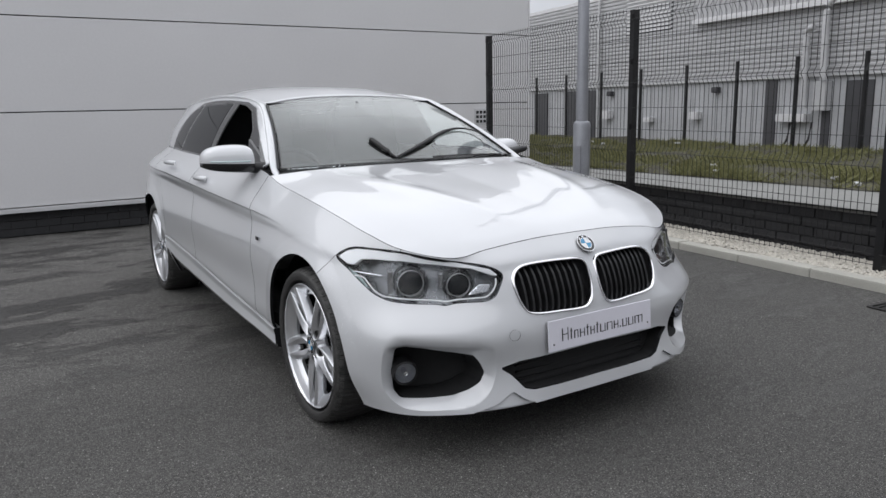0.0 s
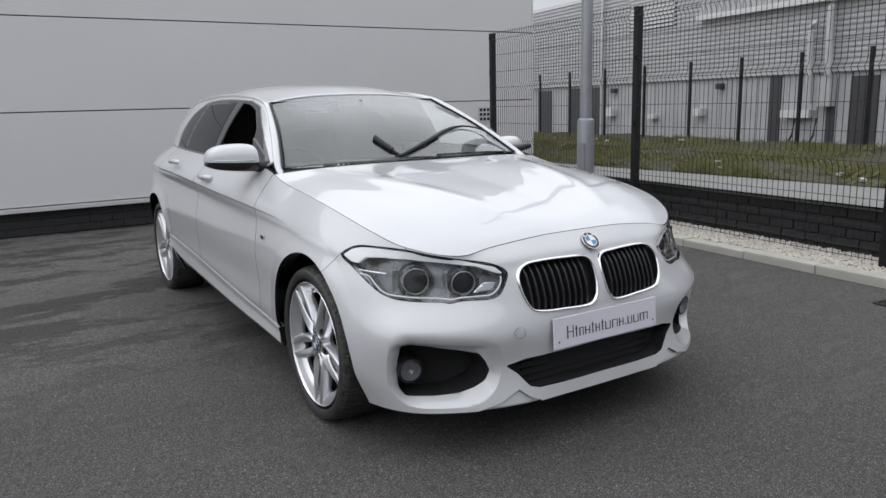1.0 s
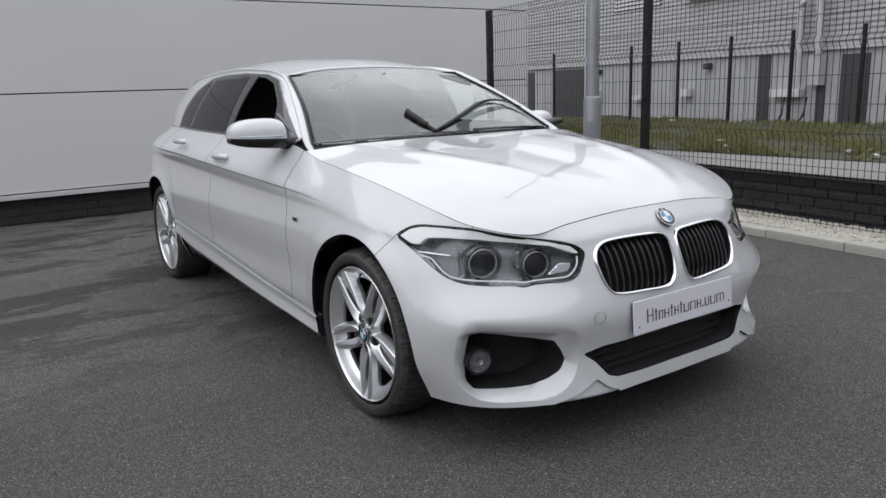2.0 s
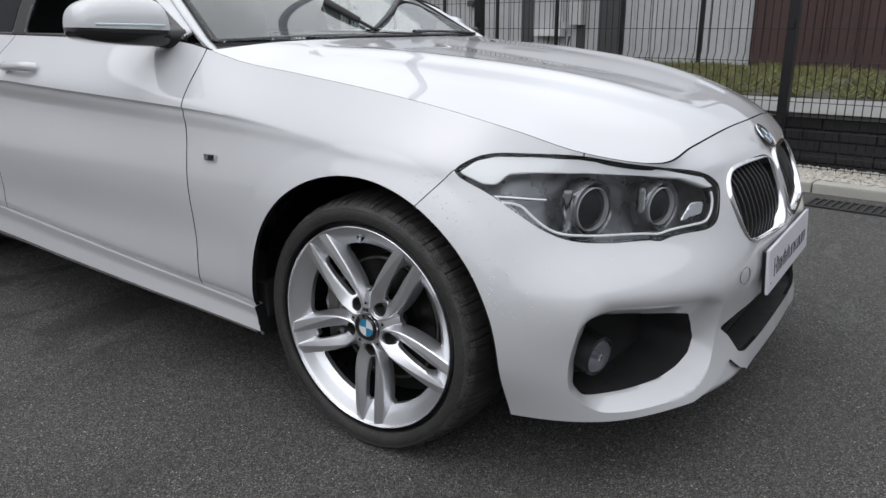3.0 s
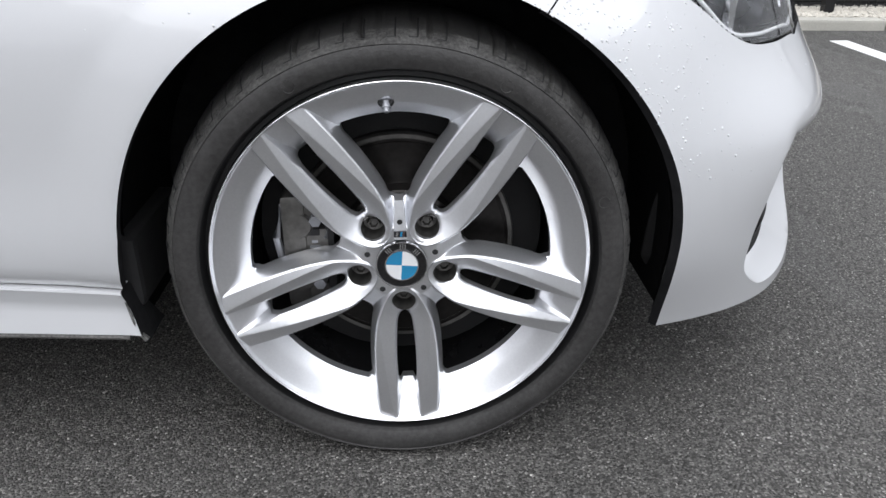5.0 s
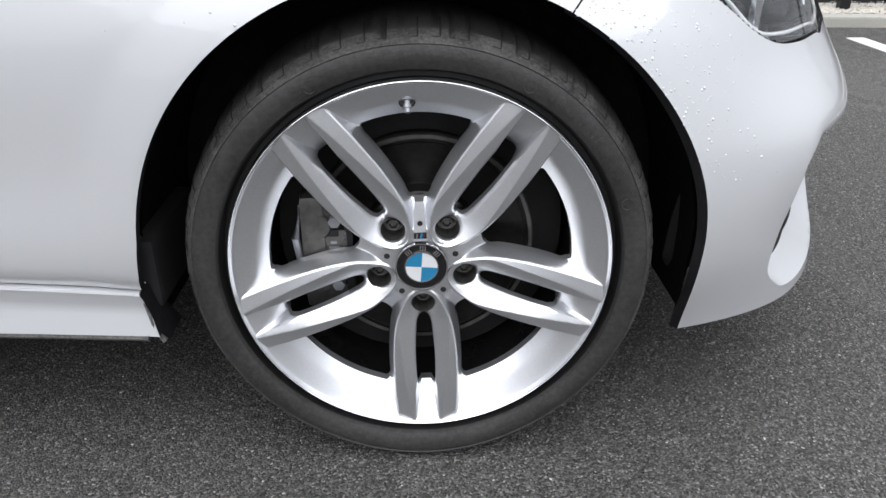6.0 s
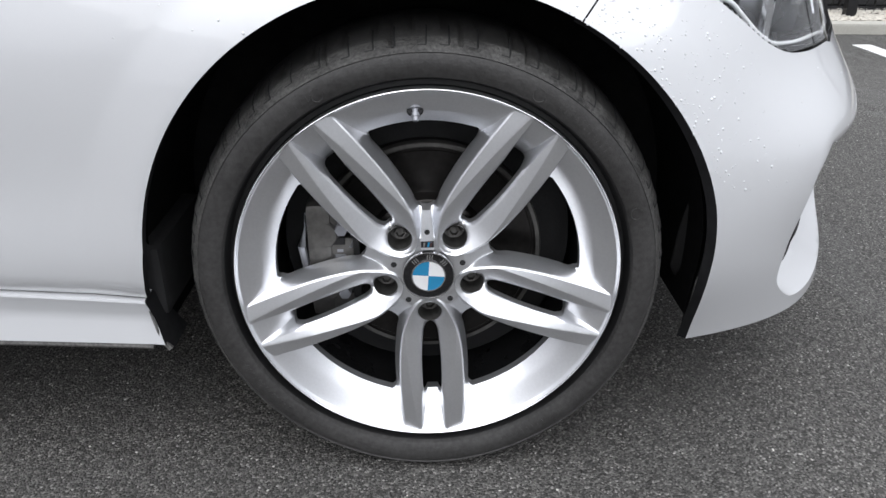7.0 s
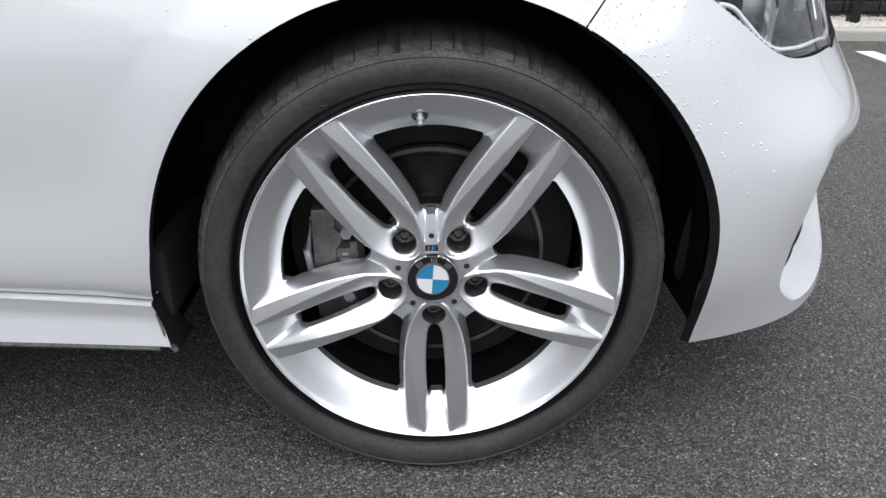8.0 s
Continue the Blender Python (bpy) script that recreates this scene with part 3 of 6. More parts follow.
# side skirts: a ledge on top, a soft crease along the face, a rubber strip below
RUN = [-.366 - .007 * k for k in range(3)] + [-.5 - .15 * k for k in range(12)] + [-2.24, -2.30, -2.335]
for s in (-1, 1):
    bm = bmesh.new()
    rings, foot = [], []
    for x in RUN:
        top = float(sill_line(x))
        at_edge = flat[(np.abs(flat[:, 0] - x) < .03) & (np.abs(flat[:, 2] - top - .004) < .008)]
        out = -float(at_edge[:, 1].mean()) + .0035
        low = float(np.interp(-x, [.36, .9, 1.25, 1.7, 2.1, 2.335], [.210, .235, .251, .275, .303, .352]))
        tall = top - low
        profile = [(out - .030, top), (out - .004, top - .0005), (out, top - .0015), (out + .0010, top - .005), (out, top - .10 * tall), (out - .0045, top - .30 * tall), (out - .0060, top - .40 * tall), (out - .0050, top - .50 * tall), (out - .0010, low + .25 * tall), (out + .0005, low + .12 * tall), (out - .003, low + .010), (out - .060, low)]
        foot.append((x, s * (out - .004), low + .005))
        rings.append([bm.verts.new((x + (.018 * (top - z) / tall if x > -.385 else 0), s * y, z)) for y, z in profile])
    for a, b in zip(rings, rings[1:]):
        for i in range(len(profile) - 1):
            bm.faces.new((a[i], b[i], b[i + 1], a[i + 1]) if s < 0 else (a[i + 1], b[i + 1], b[i], a[i]))
    skirt = part("side_skirt", bm, PAINT, car, "white side skirt", 24)
    bm = bmesh.new()
    a = Vector(foot[0])
    tube(bm, foot, .0045, 6)
    tube(bm, [(-.366, a.y, .284), (-.362, a.y, .262), (-.355, a.y, .225), (-.345, a.y, .211)], [.0012, .0015, .0025, .0045], 6)
    part("skirt_strip", bm, WORN_RUBBER, skirt, "worn grey rubber edge", 40)
    bm = bmesh.new()
    bm.faces.new([bm.verts.new((-.3645 + .018 * (.287 - z) / .077, math.copysign(abs(a.y) + dy, s), z)) for dy, z in ((-.026, .2868), (.0045, .2855), (.0055, .280), (.002, .258), (.0045, .222), (.002, .210), (-.012, .204), (-.075, .204))])
    part("skirt_end", bm, LINER_GAP, skirt)


# bonnet
def coons(front, back, inner, outer):
    """A patch between four edge curves: front and back run across, inner and outer run along."""
    n, m = len(inner), len(front)
    s, w = np.linspace(0, 1, n)[:, None, None], np.linspace(0, 1, m)[None, :, None]
    ruled = (1 - s) * front[None] + s * back[None] + (1 - w) * inner[:, None] + w * outer[:, None]
    corner = (1 - s) * (1 - w) * front[0] + (1 - s) * w * front[-1] + s * (1 - w) * back[0] + s * w * back[-1]
    return ruled - corner


def even(points, n):
    """n points evenly along a smooth curve through points."""
    p = spline(points, 24)
    d = np.r_[0, np.cumsum(np.linalg.norm(np.diff(p, axis=0), axis=1))]
    t = np.linspace(0, d[-1], n)
    return np.stack([np.interp(t, d, p[:, k]) for k in range(3)], 1)


edge = lines[:, 6]
front_edge = even(edge[: 3 * PER + 1 : 6], 34)
side_run = edge[3 * PER :]
side_run = side_run[side_run[:, 0] > -.585]
side_edge = even(np.concatenate([side_run[:-1:6], side_run[-1:]]) + np.array([0, -.003, .0005]), 60)
middle = even([(.630, 0, .757), (.585, 0, .783), (.50, 0, .812), (.30, 0, .855), (0, 0, .895), (-.25, 0, .928), (-.50, 0, .957)], 60)
cowl_edge = even([(-.50, 0, .957), (-.505, .28, .957), (-.53, .575, .950), tuple(side_edge[-1])], 34)
bonnet = coons(front_edge, cowl_edge, middle, side_edge)
s_, w_ = np.meshgrid(np.linspace(0, 1, 60), np.linspace(0, 1, 34), indexing="ij")
bonnet[..., 2] += .020 * np.sin(np.pi * np.clip(w_, 0, 1)) * (1 - np.exp(-9 * s_)) * (1 - s_ ** 3)
bonnet[..., 2] += .010 * np.exp(-((w_ - (.30 + .38 * s_)) / .07) ** 2) * np.sin(np.pi * s_)
bonnet[..., 1] *= -1
bonnet[..., 0] -= .002 + .0035 * (1 - s_) ** 8
bonnet[..., 2] += .001 * (1 - s_) ** 8
bonnet_sheet = Sheet.grid(bonnet)
bonnet_sheet.f = [f[::-1] for f in bonnet_sheet.f]
bonnet_sheet = bonnet_sheet.walls((0, 0, -.016))
bonnet_sheet.plus(bonnet_sheet.flip()).put("bonnet", PAINT, car, rim=LINER_GAP)

# glass and roof
RAIL = narrow([(-.66, .742, .953), (-.93, .660, 1.105), (-1.25, .575, 1.250), (-1.7, .575, 1.298), (-2.2, .582, 1.297), (-2.7, .575, 1.260), (-3.1, .56, 1.15), (-3.28, .54, 1.0)])
rail = even(RAIL, 120)
ws_side = even(narrow([(-.66, .705, .952), (-.93, .618, 1.11), (-1.266, .532, 1.256)]), 40)
ws_base = even(narrow([(-.52, 0, .962), (-.53, .3, .962), (-.585, .58, .957), (-.66, .705, .952)]), 30)
ws_top = even(narrow([(-1.31, 0, 1.296), (-1.308, .25, 1.290), (-1.295, .42, 1.275), (-1.266, .532, 1.256)]), 30)
ws_mid = even([(-.52, 0, .962), (-.88, 0, 1.143), (-1.31, 0, 1.296)], 40)
screen = coons(ws_base, ws_top, ws_mid, ws_side)
screen[..., 1] *= -1
screen_sheet = Sheet.grid(screen)
screen_sheet.f = [f[::-1] for f in screen_sheet.f]
screen_whole = screen_sheet.plus(screen_sheet.flip())
screen_whole.put("windscreen", GLASS, car, .004).visible_shadow = False
roof_mid = even([(-1.315, 0, 1.298), (-1.50, 0, 1.340), (-1.8, 0, 1.362), (-2.2, 0, 1.366), (-2.8, 0, 1.325), (-3.15, 0, 1.265)], 50)
roof_side = even(narrow([(-1.270, .532, 1.258), (-1.7, .548, 1.306), (-2.2, .555, 1.305), (-2.7, .55, 1.268), (-3.0, .54, 1.205)]), 50)
roof_front = even(narrow([(-1.315, 0, 1.298), (-1.313, .25, 1.292), (-1.30, .42, 1.277), (-1.270, .532, 1.258)]), 30)
roof_back = even(narrow([(-3.15, 0, 1.265), (-3.13, .3, 1.245), (-3.0, .54, 1.205)]), 30)
roof = coons(roof_front, roof_back, roof_mid, roof_side)
roof[..., 2] += .012 * np.sin(np.pi * np.linspace(0, 1, 30)) [None] * np.sin(np.pi * np.linspace(0, 1, 50))[:, None]
roof[..., 1] *= -1
roof_sheet = Sheet.grid(roof)
roof_sheet.f = [f[::-1] for f in roof_sheet.f]
roof_sheet.plus(roof_sheet.flip()).put("roof", PAINT, car, .012)

# tailgate with its dark window
tail_low = even([(-3.31, 0, 1.0), (-3.27, .38, .998), (-3.05, .635, .992)], 30)
tail = (1 - np.linspace(0, 1, 16)[:, None, None]) * roof_back[None] + np.linspace(0, 1, 16)[:, None, None] * tail_low[None]
tail[..., 1] *= -1
tail_sheet = Sheet.grid(tail)
tail_sheet.f = [f[::-1] for f in tail_sheet.f]
tail_sheet.plus(tail_sheet.flip()).put("rear_window", TINT, car, .006, "dark tinted rear window")

# pillars and roof rails: from the glass's edge round to the side windows
inner_edge = np.concatenate([[(-.575, .690, .905)], ws_side, roof_side[1:]])
d = np.r_[0, np.cumsum(np.linalg.norm(np.diff(inner_edge, axis=0), axis=1))]
inner_edge = np.stack([np.interp(np.linspace(0, d[-1], 120), d, inner_edge[:, k]) for k in range(3)], 1)
rail_out = even([(-.575, .722, .905)] + RAIL[:6] + narrow([(-3.0, .56, 1.19)]), 120)
w = np.linspace(0, 1, 7)[None, :, None]
pillar = (1 - w) * inner_edge[:, None] + w * rail_out[:, None]
bulge = np.sin(np.pi * np.linspace(0, 1, 7))[None, :] * .010
pillar[..., 1] += bulge
pillar[..., 2] += bulge
pillar[..., 1] *= -1
pillar_sheet = Sheet.grid(pillar)
pillar_sheet.f = [f[::-1] for f in pillar_sheet.f]

# side of the cabin between the belt line and the rail
belt = even([(-.66, .732, .950)] + [tuple(edge[k]) for k in range(11 * PER, 15 * PER + 1, PER)] + [(-3.05, .635, .99)], 150)
t = np.linspace(-.71, -3.05, 150)
lower = np.stack([t] + [np.interp(-t, -belt[:, 0], belt[:, k]) for k in (1, 2)], 1)
upper = np.stack([t] + [np.interp(-t, -rail[:, 0], rail[:, k]) for k in (1, 2)], 1)
w = np.linspace(0, 1, 30)[None, :, None]
cabin = (1 - w) * lower[:, None] + w * upper[:, None]
cabin[..., 1] += np.sin(np.pi * np.linspace(0, 1, 30))[None, :] * .02
cabin[..., 1] *= -1
cabin_sheet = Sheet.grid(cabin)
FRONT_WINDOW = rounded([(-.935, .972), (-1.10, 1.126), (-1.29, 1.222), (-1.42, 1.252), (-1.535, 1.262), (-1.545, .975)], .012)
REAR_WINDOW = rounded([(-1.625, .977), (-1.62, 1.264), (-1.9, 1.268), (-2.17, 1.262), (-2.32, .983)], .012)
QUARTER_WINDOW = rounded([(-2.35, .985), (-2.205, 1.258), (-2.34, 1.243), (-2.50, 1.17), (-2.62, .990)], .015)
front_glass, cabin_sheet = cabin_sheet.cut(inside(FRONT_WINDOW, X, Z))
rear_glass, cabin_sheet = cabin_sheet.cut(inside(REAR_WINDOW, X, Z))
quarter_glass, cabin_sheet = cabin_sheet.cut(inside(QUARTER_WINDOW, X, Z))
SURROUND = rounded([(-.66, .93), (-.73, .985), (-1.045, 1.132), (-1.26, 1.238), (-1.42, 1.270), (-1.7, 1.284), (-2.0, 1.286), (-2.26, 1.272), (-2.48, 1.205), (-2.60, 1.10), (-2.68, .90), (-1.6, .90)], .01)
frames_black, cabin_sheet = cabin_sheet.cut(inside(SURROUND, X, Z))
for flipped in (False, True):
    f = (lambda q: q.flip()) if flipped else (lambda q: q)
    f(pillar_sheet).put("roof_rail", PAINT, car, .02)
    f(cabin_sheet).put("pillar_panel", PAINT, car, .012)
    f(frames_black).put("window_surround", GLOSS_BLACK, car, .012, "gloss black window surround")
    if flipped:
        f(front_glass).put("front_side_glass", GLASS, car, .004).visible_shadow = False
    f(rear_glass).put("rear_side_glass", TINT, car, .004, "dark tinted glass")
    f(quarter_glass).put("quarter_glass", TINT, car, .004, "dark tinted glass")

# bright seals round the windscreen and the black scuttle below it
bm = bmesh.new()
tube(bm, [(p[0] + .004, s * p[1], p[2] + .002) for s, run in ((-1, ws_side), (1, ws_side[::-1])) for p in run], .0045, 8)
part("windscreen_seal", bm, RUBBER_TRIM, car, "", 40)
scuttle = (1 - np.linspace(0, 1, 8)[None, :, None]) * (cowl_edge * [1, 1, 1] - [.006, 0, .012])[:, None] + np.linspace(0, 1, 8)[None, :, None] * (even(ws_base, 34) - [-.02, 0, .012])[:, None]
scuttle[..., 1] *= -1
sc = Sheet.grid(scuttle)
sc.plus(sc.flip()).put("scuttle", BLACK_PLASTIC, car, .006, "black plastic scuttle")

# dark inner structure: tub, wheel housings, engine bay
bm = bmesh.new()
for name, c, size in (("floor_pan", (-1.40, 0, .30), (3.6, 1.10, .20)), ("engine_bay", (-.10, 0, .52), (1.0, 1.10, .30)), ("boot_floor", (-3.0, 0, .60), (.6, 1.4, .5)), ("undertray", (-1.35, 0, .215), (1.85, 1.36, .02)), ("undertray", (.08, 0, .185), (.98, 1.12, .02)), ("undertray", (-2.9, 0, .20), (1.1, 1.12, .02))):
    boxed(name, c, size, DARK, car, .004)
for x in (0, -2.69):
    for s in (-1, 1):
        # an arched liner with straight ends, from the body's edge in to the middle wall
        track = [(-.378, .19)] + [(-.378, .25)] + [(.376 * math.cos(math.pi - math.pi * k / 30), .315 + .376 * math.sin(math.pi * k / 30)) for k in range(31)] + [(.378, .25), (.378, .195)]
        bm = bmesh.new()
        rows_ = []
        for dx, z in track:
            shrink = .9735
            low = min(1, max(0, (.33 - z) / .12)) * (1 if dx > 0 else .5)
            rows_.append([bm.verts.new((x + dx * k, s * (y - .035 * low * (1 if y > .6 else 0)), .315 + (z - .315) * (k if z > .315 else 1))) for k, y in ((shrink, .809), (1, .796), (1, .56))])
        for a, b in zip(rows_, rows_[1:]):
            for i in range(2):
                bm.faces.new((a[i], a[i + 1], b[i + 1], b[i]))
        bm.faces.new([r[2] for r in rows_])
        part("wheel_housing", bm, LINER_GAP, car, "dark wheel housing", 40)
for s in (-1, 1):
    boxed("sill_inner", (-1.3, s * .72, .295), (1.9, .2, .10), DARK, car, .01)

# ---- cabin ----
bm = bmesh.new()
box(bm, (-.86, 0, .86), (.50, 1.36, .16), .05)
box(bm, (-1.9, 0, .42), (2.2, 1.36, .06), .01)
part("dashboard", bm, SEAT, car, "dark dashboard", 40)
for y in (-.37, .37):
    bm = bmesh.new()
    box(bm, (-1.55, y, .62), (.50, .50, .14), .05)
    box(bm, (0, 0, .30), (.13, .48, .62), .06, pose(-1.80, y, .62, 0, -14, 0))
    box(bm, (0, 0, .0), (.10, .26, .17), .05, pose(-1.99, y, 1.215, 0, -12, 0))
    part("seat", bm, SEAT, car, "black cloth seat", 50)
bm = bmesh.new()
box(bm, (-2.75, 0, .80), (.16, 1.2, .55), .06)
for y in (-.4, .4):
    box(bm, (-2.75, y, 1.12), (.09, .26, .14), .04)
part("rear_seat", bm, SEAT, car, "black rear seat", 50)
bm = bmesh.new()
c = pose(-1.24, -.37, .84, 0, 66, 0)
tube(bm, [c @ Vector((.18 * math.cos(k * math.tau / 40), .18 * math.sin(k * math.tau / 40), 0)) for k in range(40)], .015, 8, closed=True)
box(bm, (0, 0, -.01), (.12, .13, .04), .02, c)
box(bm, (0, 0, 0), (.03, .34, .015), .005, c)
part("steering_wheel", bm, BLACK_PLASTIC, car, "black steering wheel", 40)
bm = bmesh.new()
box(bm, (0, 0, 0), (.03, .24, .065), .014, pose(-1.22, 0, 1.205, 0, 10, 0))
tube(bm, [(-1.21, 0, 1.22), (-1.19, 0, 1.255)], .012, 8)
part("interior_mirror", bm, BLACK_PLASTIC, car)
bm = bmesh.new()
box(bm, (-2.05, 0, 1.285), (1.2, .85, .01), .003)
part("headlining", bm, SEAT, car)

# wipers, lying low in the scuttle
for pts in ([(-.528, .12, .966), (-.560, -.22, .970), (-.61, -.50, .968)], [(-.575, .55, .965), (-.56, .35, .970), (-.545, .10, .974)]):
    bm = bmesh.new()
    tube(bm, [tuple(p) for p in even(pts, 24)], [.004 + .004 * min(1, k / 6) for k in range(24)], 6)
    part("wiper", bm, BLACK_PLASTIC, car, "black wiper blade", 60)

# a dark V and arc on the glass, cause unknown, added as bars named like the wipers
for pts, rad in (([(-.712, -.165, 1.070), (-.66, -.150, 1.043), (-.60, -.128, 1.010)], [.015, .014, .012]), ([(-.60, -.128, 1.010), (-.57, -.118, .994), (-.548, -.110, .982)], [.006, .006, .006]), ([(-.548, -.110, .984), (-.59, -.02, 1.006), (-.635, .075, 1.032), (-.70, .19, 1.062), (-.755, .28, 1.084), (-.80, .38, 1.100), (-.822, .46, 1.102), (-.815, .53, 1.090), (-.77, .585, 1.062)], [.006, .009, .011, .012, .012, .010, .006, .004, .003])):
    bm = bmesh.new()
    run = even(pts, 20)
    tube(bm, [tuple(p) for p in run], [float(np.interp(k / 19, np.linspace(0, 1, len(rad)), rad)) for k in range(20)], 8)
    part("wiper", bm, BLACK_PLASTIC, car, "dark bent bar lying on the windscreen", 60)

# ---- door mirrors, handles, badges ----
for s in (-1, 1):
    n1, n2 = 48, 28
    pts = np.zeros((n1 + 1, n2 + 1, 3))
    sq = lambda v, e: math.copysign(abs(v) ** e, v)
    for i in range(n1 + 1):
        for j in range(n2 + 1):
            a, b = math.tau * i / n1, math.pi * j / n2
            ca, sa, cb, sb = math.cos(a), math.sin(a), math.cos(b), math.sin(b)
            u = sq(cb, .8)  # 1 at the outer end
            full = sb ** (.58 if cb > 0 else .30)
            taper = 1 - .22 * (u + 1) / 2
            z = full * sq(sa, .72 if sa > 0 else .9) * taper * (.100 if sa > 0 else .040)
            x = .085 * full * sq(ca, .7 if sa > 0 else .22) * taper
            pts[i, j] = (-.775 + max(x, -.045) - .055 * (u + 1) / 2, -.878 - .112 * u, .982 + z + .006 * u) if s < 0 else (-.825 + max(x, -.045) - .055 * (u + 1) / 2, -.79 - .095 * u, .945 + z + .006 * u)
    shell_m = Sheet.grid(pts)
    low_m, top_m = shell_m.cut(lambda p: p[:, 2] - (.988 if s < 0 else .955) + .04 * (p[:, 1] + (.884 if s < 0 else .79)))
    if s > 0:
        low_m, top_m = low_m.flip(), top_m.flip()
    housing = top_m.put("door_mirror", PAINT, car, 0, "white mirror cap over a black base")
    low_m.put("mirror_base", GLOSS_BLACK, housing, 0, "gloss black mirror base")
    bm = bmesh.new()
    tube(bm, [(-.785, s * .885, .972), (-.775, s * .83, .968), (-.755, s * .775, .962), (-.735, s * .715, .958)], [.016, .022, .024, .030], 14)
    part("mirror_arm", bm, BLACK_PLASTIC, housing, "black mirror arm", 50)
    if s < 0:
        bm = bmesh.new()
        tube(bm, [(-.716, -.775, .996), (-.700, -.82, .997), (-.700, -.88, .998), (-.712, -.93, .999), (-.745, -.965, 1.0)], .0035, 8)
        part("mirror_indicator", bm, INDICATOR, housing, "clear indicator strip", 60)
    bm = bmesh.new()
    prism(bm, [(-.70, .948), (-.74, .980), (-.955, 1.085), (-.965, .965)], -.004, .010, pose(0, s * .712, 0))
    part("mirror_triangle", bm, GLOSS_BLACK, car)
    for x, z in ((-1.40, .872), (-2.09, .920)):
        bm = bmesh.new()
        run = even([(x - .085, -.843, z - .006), (x - .07, -.861, z), (x, -.868, z + .004), (x + .07, -.861, z + .004), (x + .085, -.843, z)], 16)
        tube(bm, [(p[0], s * -p[1] if s > 0 else p[1], p[2]) for p in run], .015, 10)
        part("door_handle", bm, PAINT, car, "", 60)
    bm = bmesh.new()
    box(bm, (-.485, s * .859, .673), (.042, .006, .018), .002)
    part("side_badge", bm, CHROME, car, "small chrome badge")
    bm = bmesh.new()
    prism(bm, [(-.488, .666), (-.472, .666), (-.468, .680), (-.484, .680)], -.0045, .0045, pose(0, s * .8595, 0))
    part("badge_stripe", bm, INK, car)


def roundel(m, r, parent):
    """A round emblem of quadrants in a dark ring, drawn as plain shapes; its face looks along -y of m."""
    bm = turned(bmesh.new(), [(0, 0), (r, 0), (r, -.003), (r * .985, -.0045), (r * .93, -.004), (r * .92, -.003), (0, -.003)], m, 48)
    disc = part("emblem", bm, GLOSS_BLACK, parent, "round emblem with blue and white quarters", 40)
    bm = turned(bmesh.new(), [(r * .93, -.003), (r * .945, -.0052), (r * .985, -.0052), (r, -.003)], m, 48)
    part("emblem_rim", bm, CHROME, disc, "", 60)
    for k, mat in ((0, WHITE), (1, BLUE), (2, WHITE), (3, BLUE)):
        bm = bmesh.new()
        ang = [k * math.pi / 2 + math.pi / 2 * i / 10 for i in range(11)]
        rr = r * .60
        prism(bm, [(0, 0)] + [(rr * math.cos(a), rr * math.sin(a)) for a in ang], -.003, -.0048, m)
        part("emblem_quarter", bm, mat, disc)
    bm = turned(bmesh.new(), [(r * .60, -.003), (r * .605, -.0054), (r * .645, -.0054), (r * .65, -.003)], m, 48)
    part("emblem_ring", bm, CHROME, disc, "", 60)
    for turn_ in (-42, 0, 42):
        bm = bmesh.new()
        for dx in (-.09, .0, .09):
            box(bm, (dx * r, -.0042, r * .79), (.045 * r, .0022, .20 * r), 0, m @ Matrix.Rotation(math.radians(turn_), 4, "Y"))
        part("emblem_mark", bm, CHROME, disc)
    return disc


roundel(pose(.669, .005, .716) @ pose(0, 0, 0, 0, 0, 90) @ pose(0, 0, 0, -44, 0, 0), .038, car)

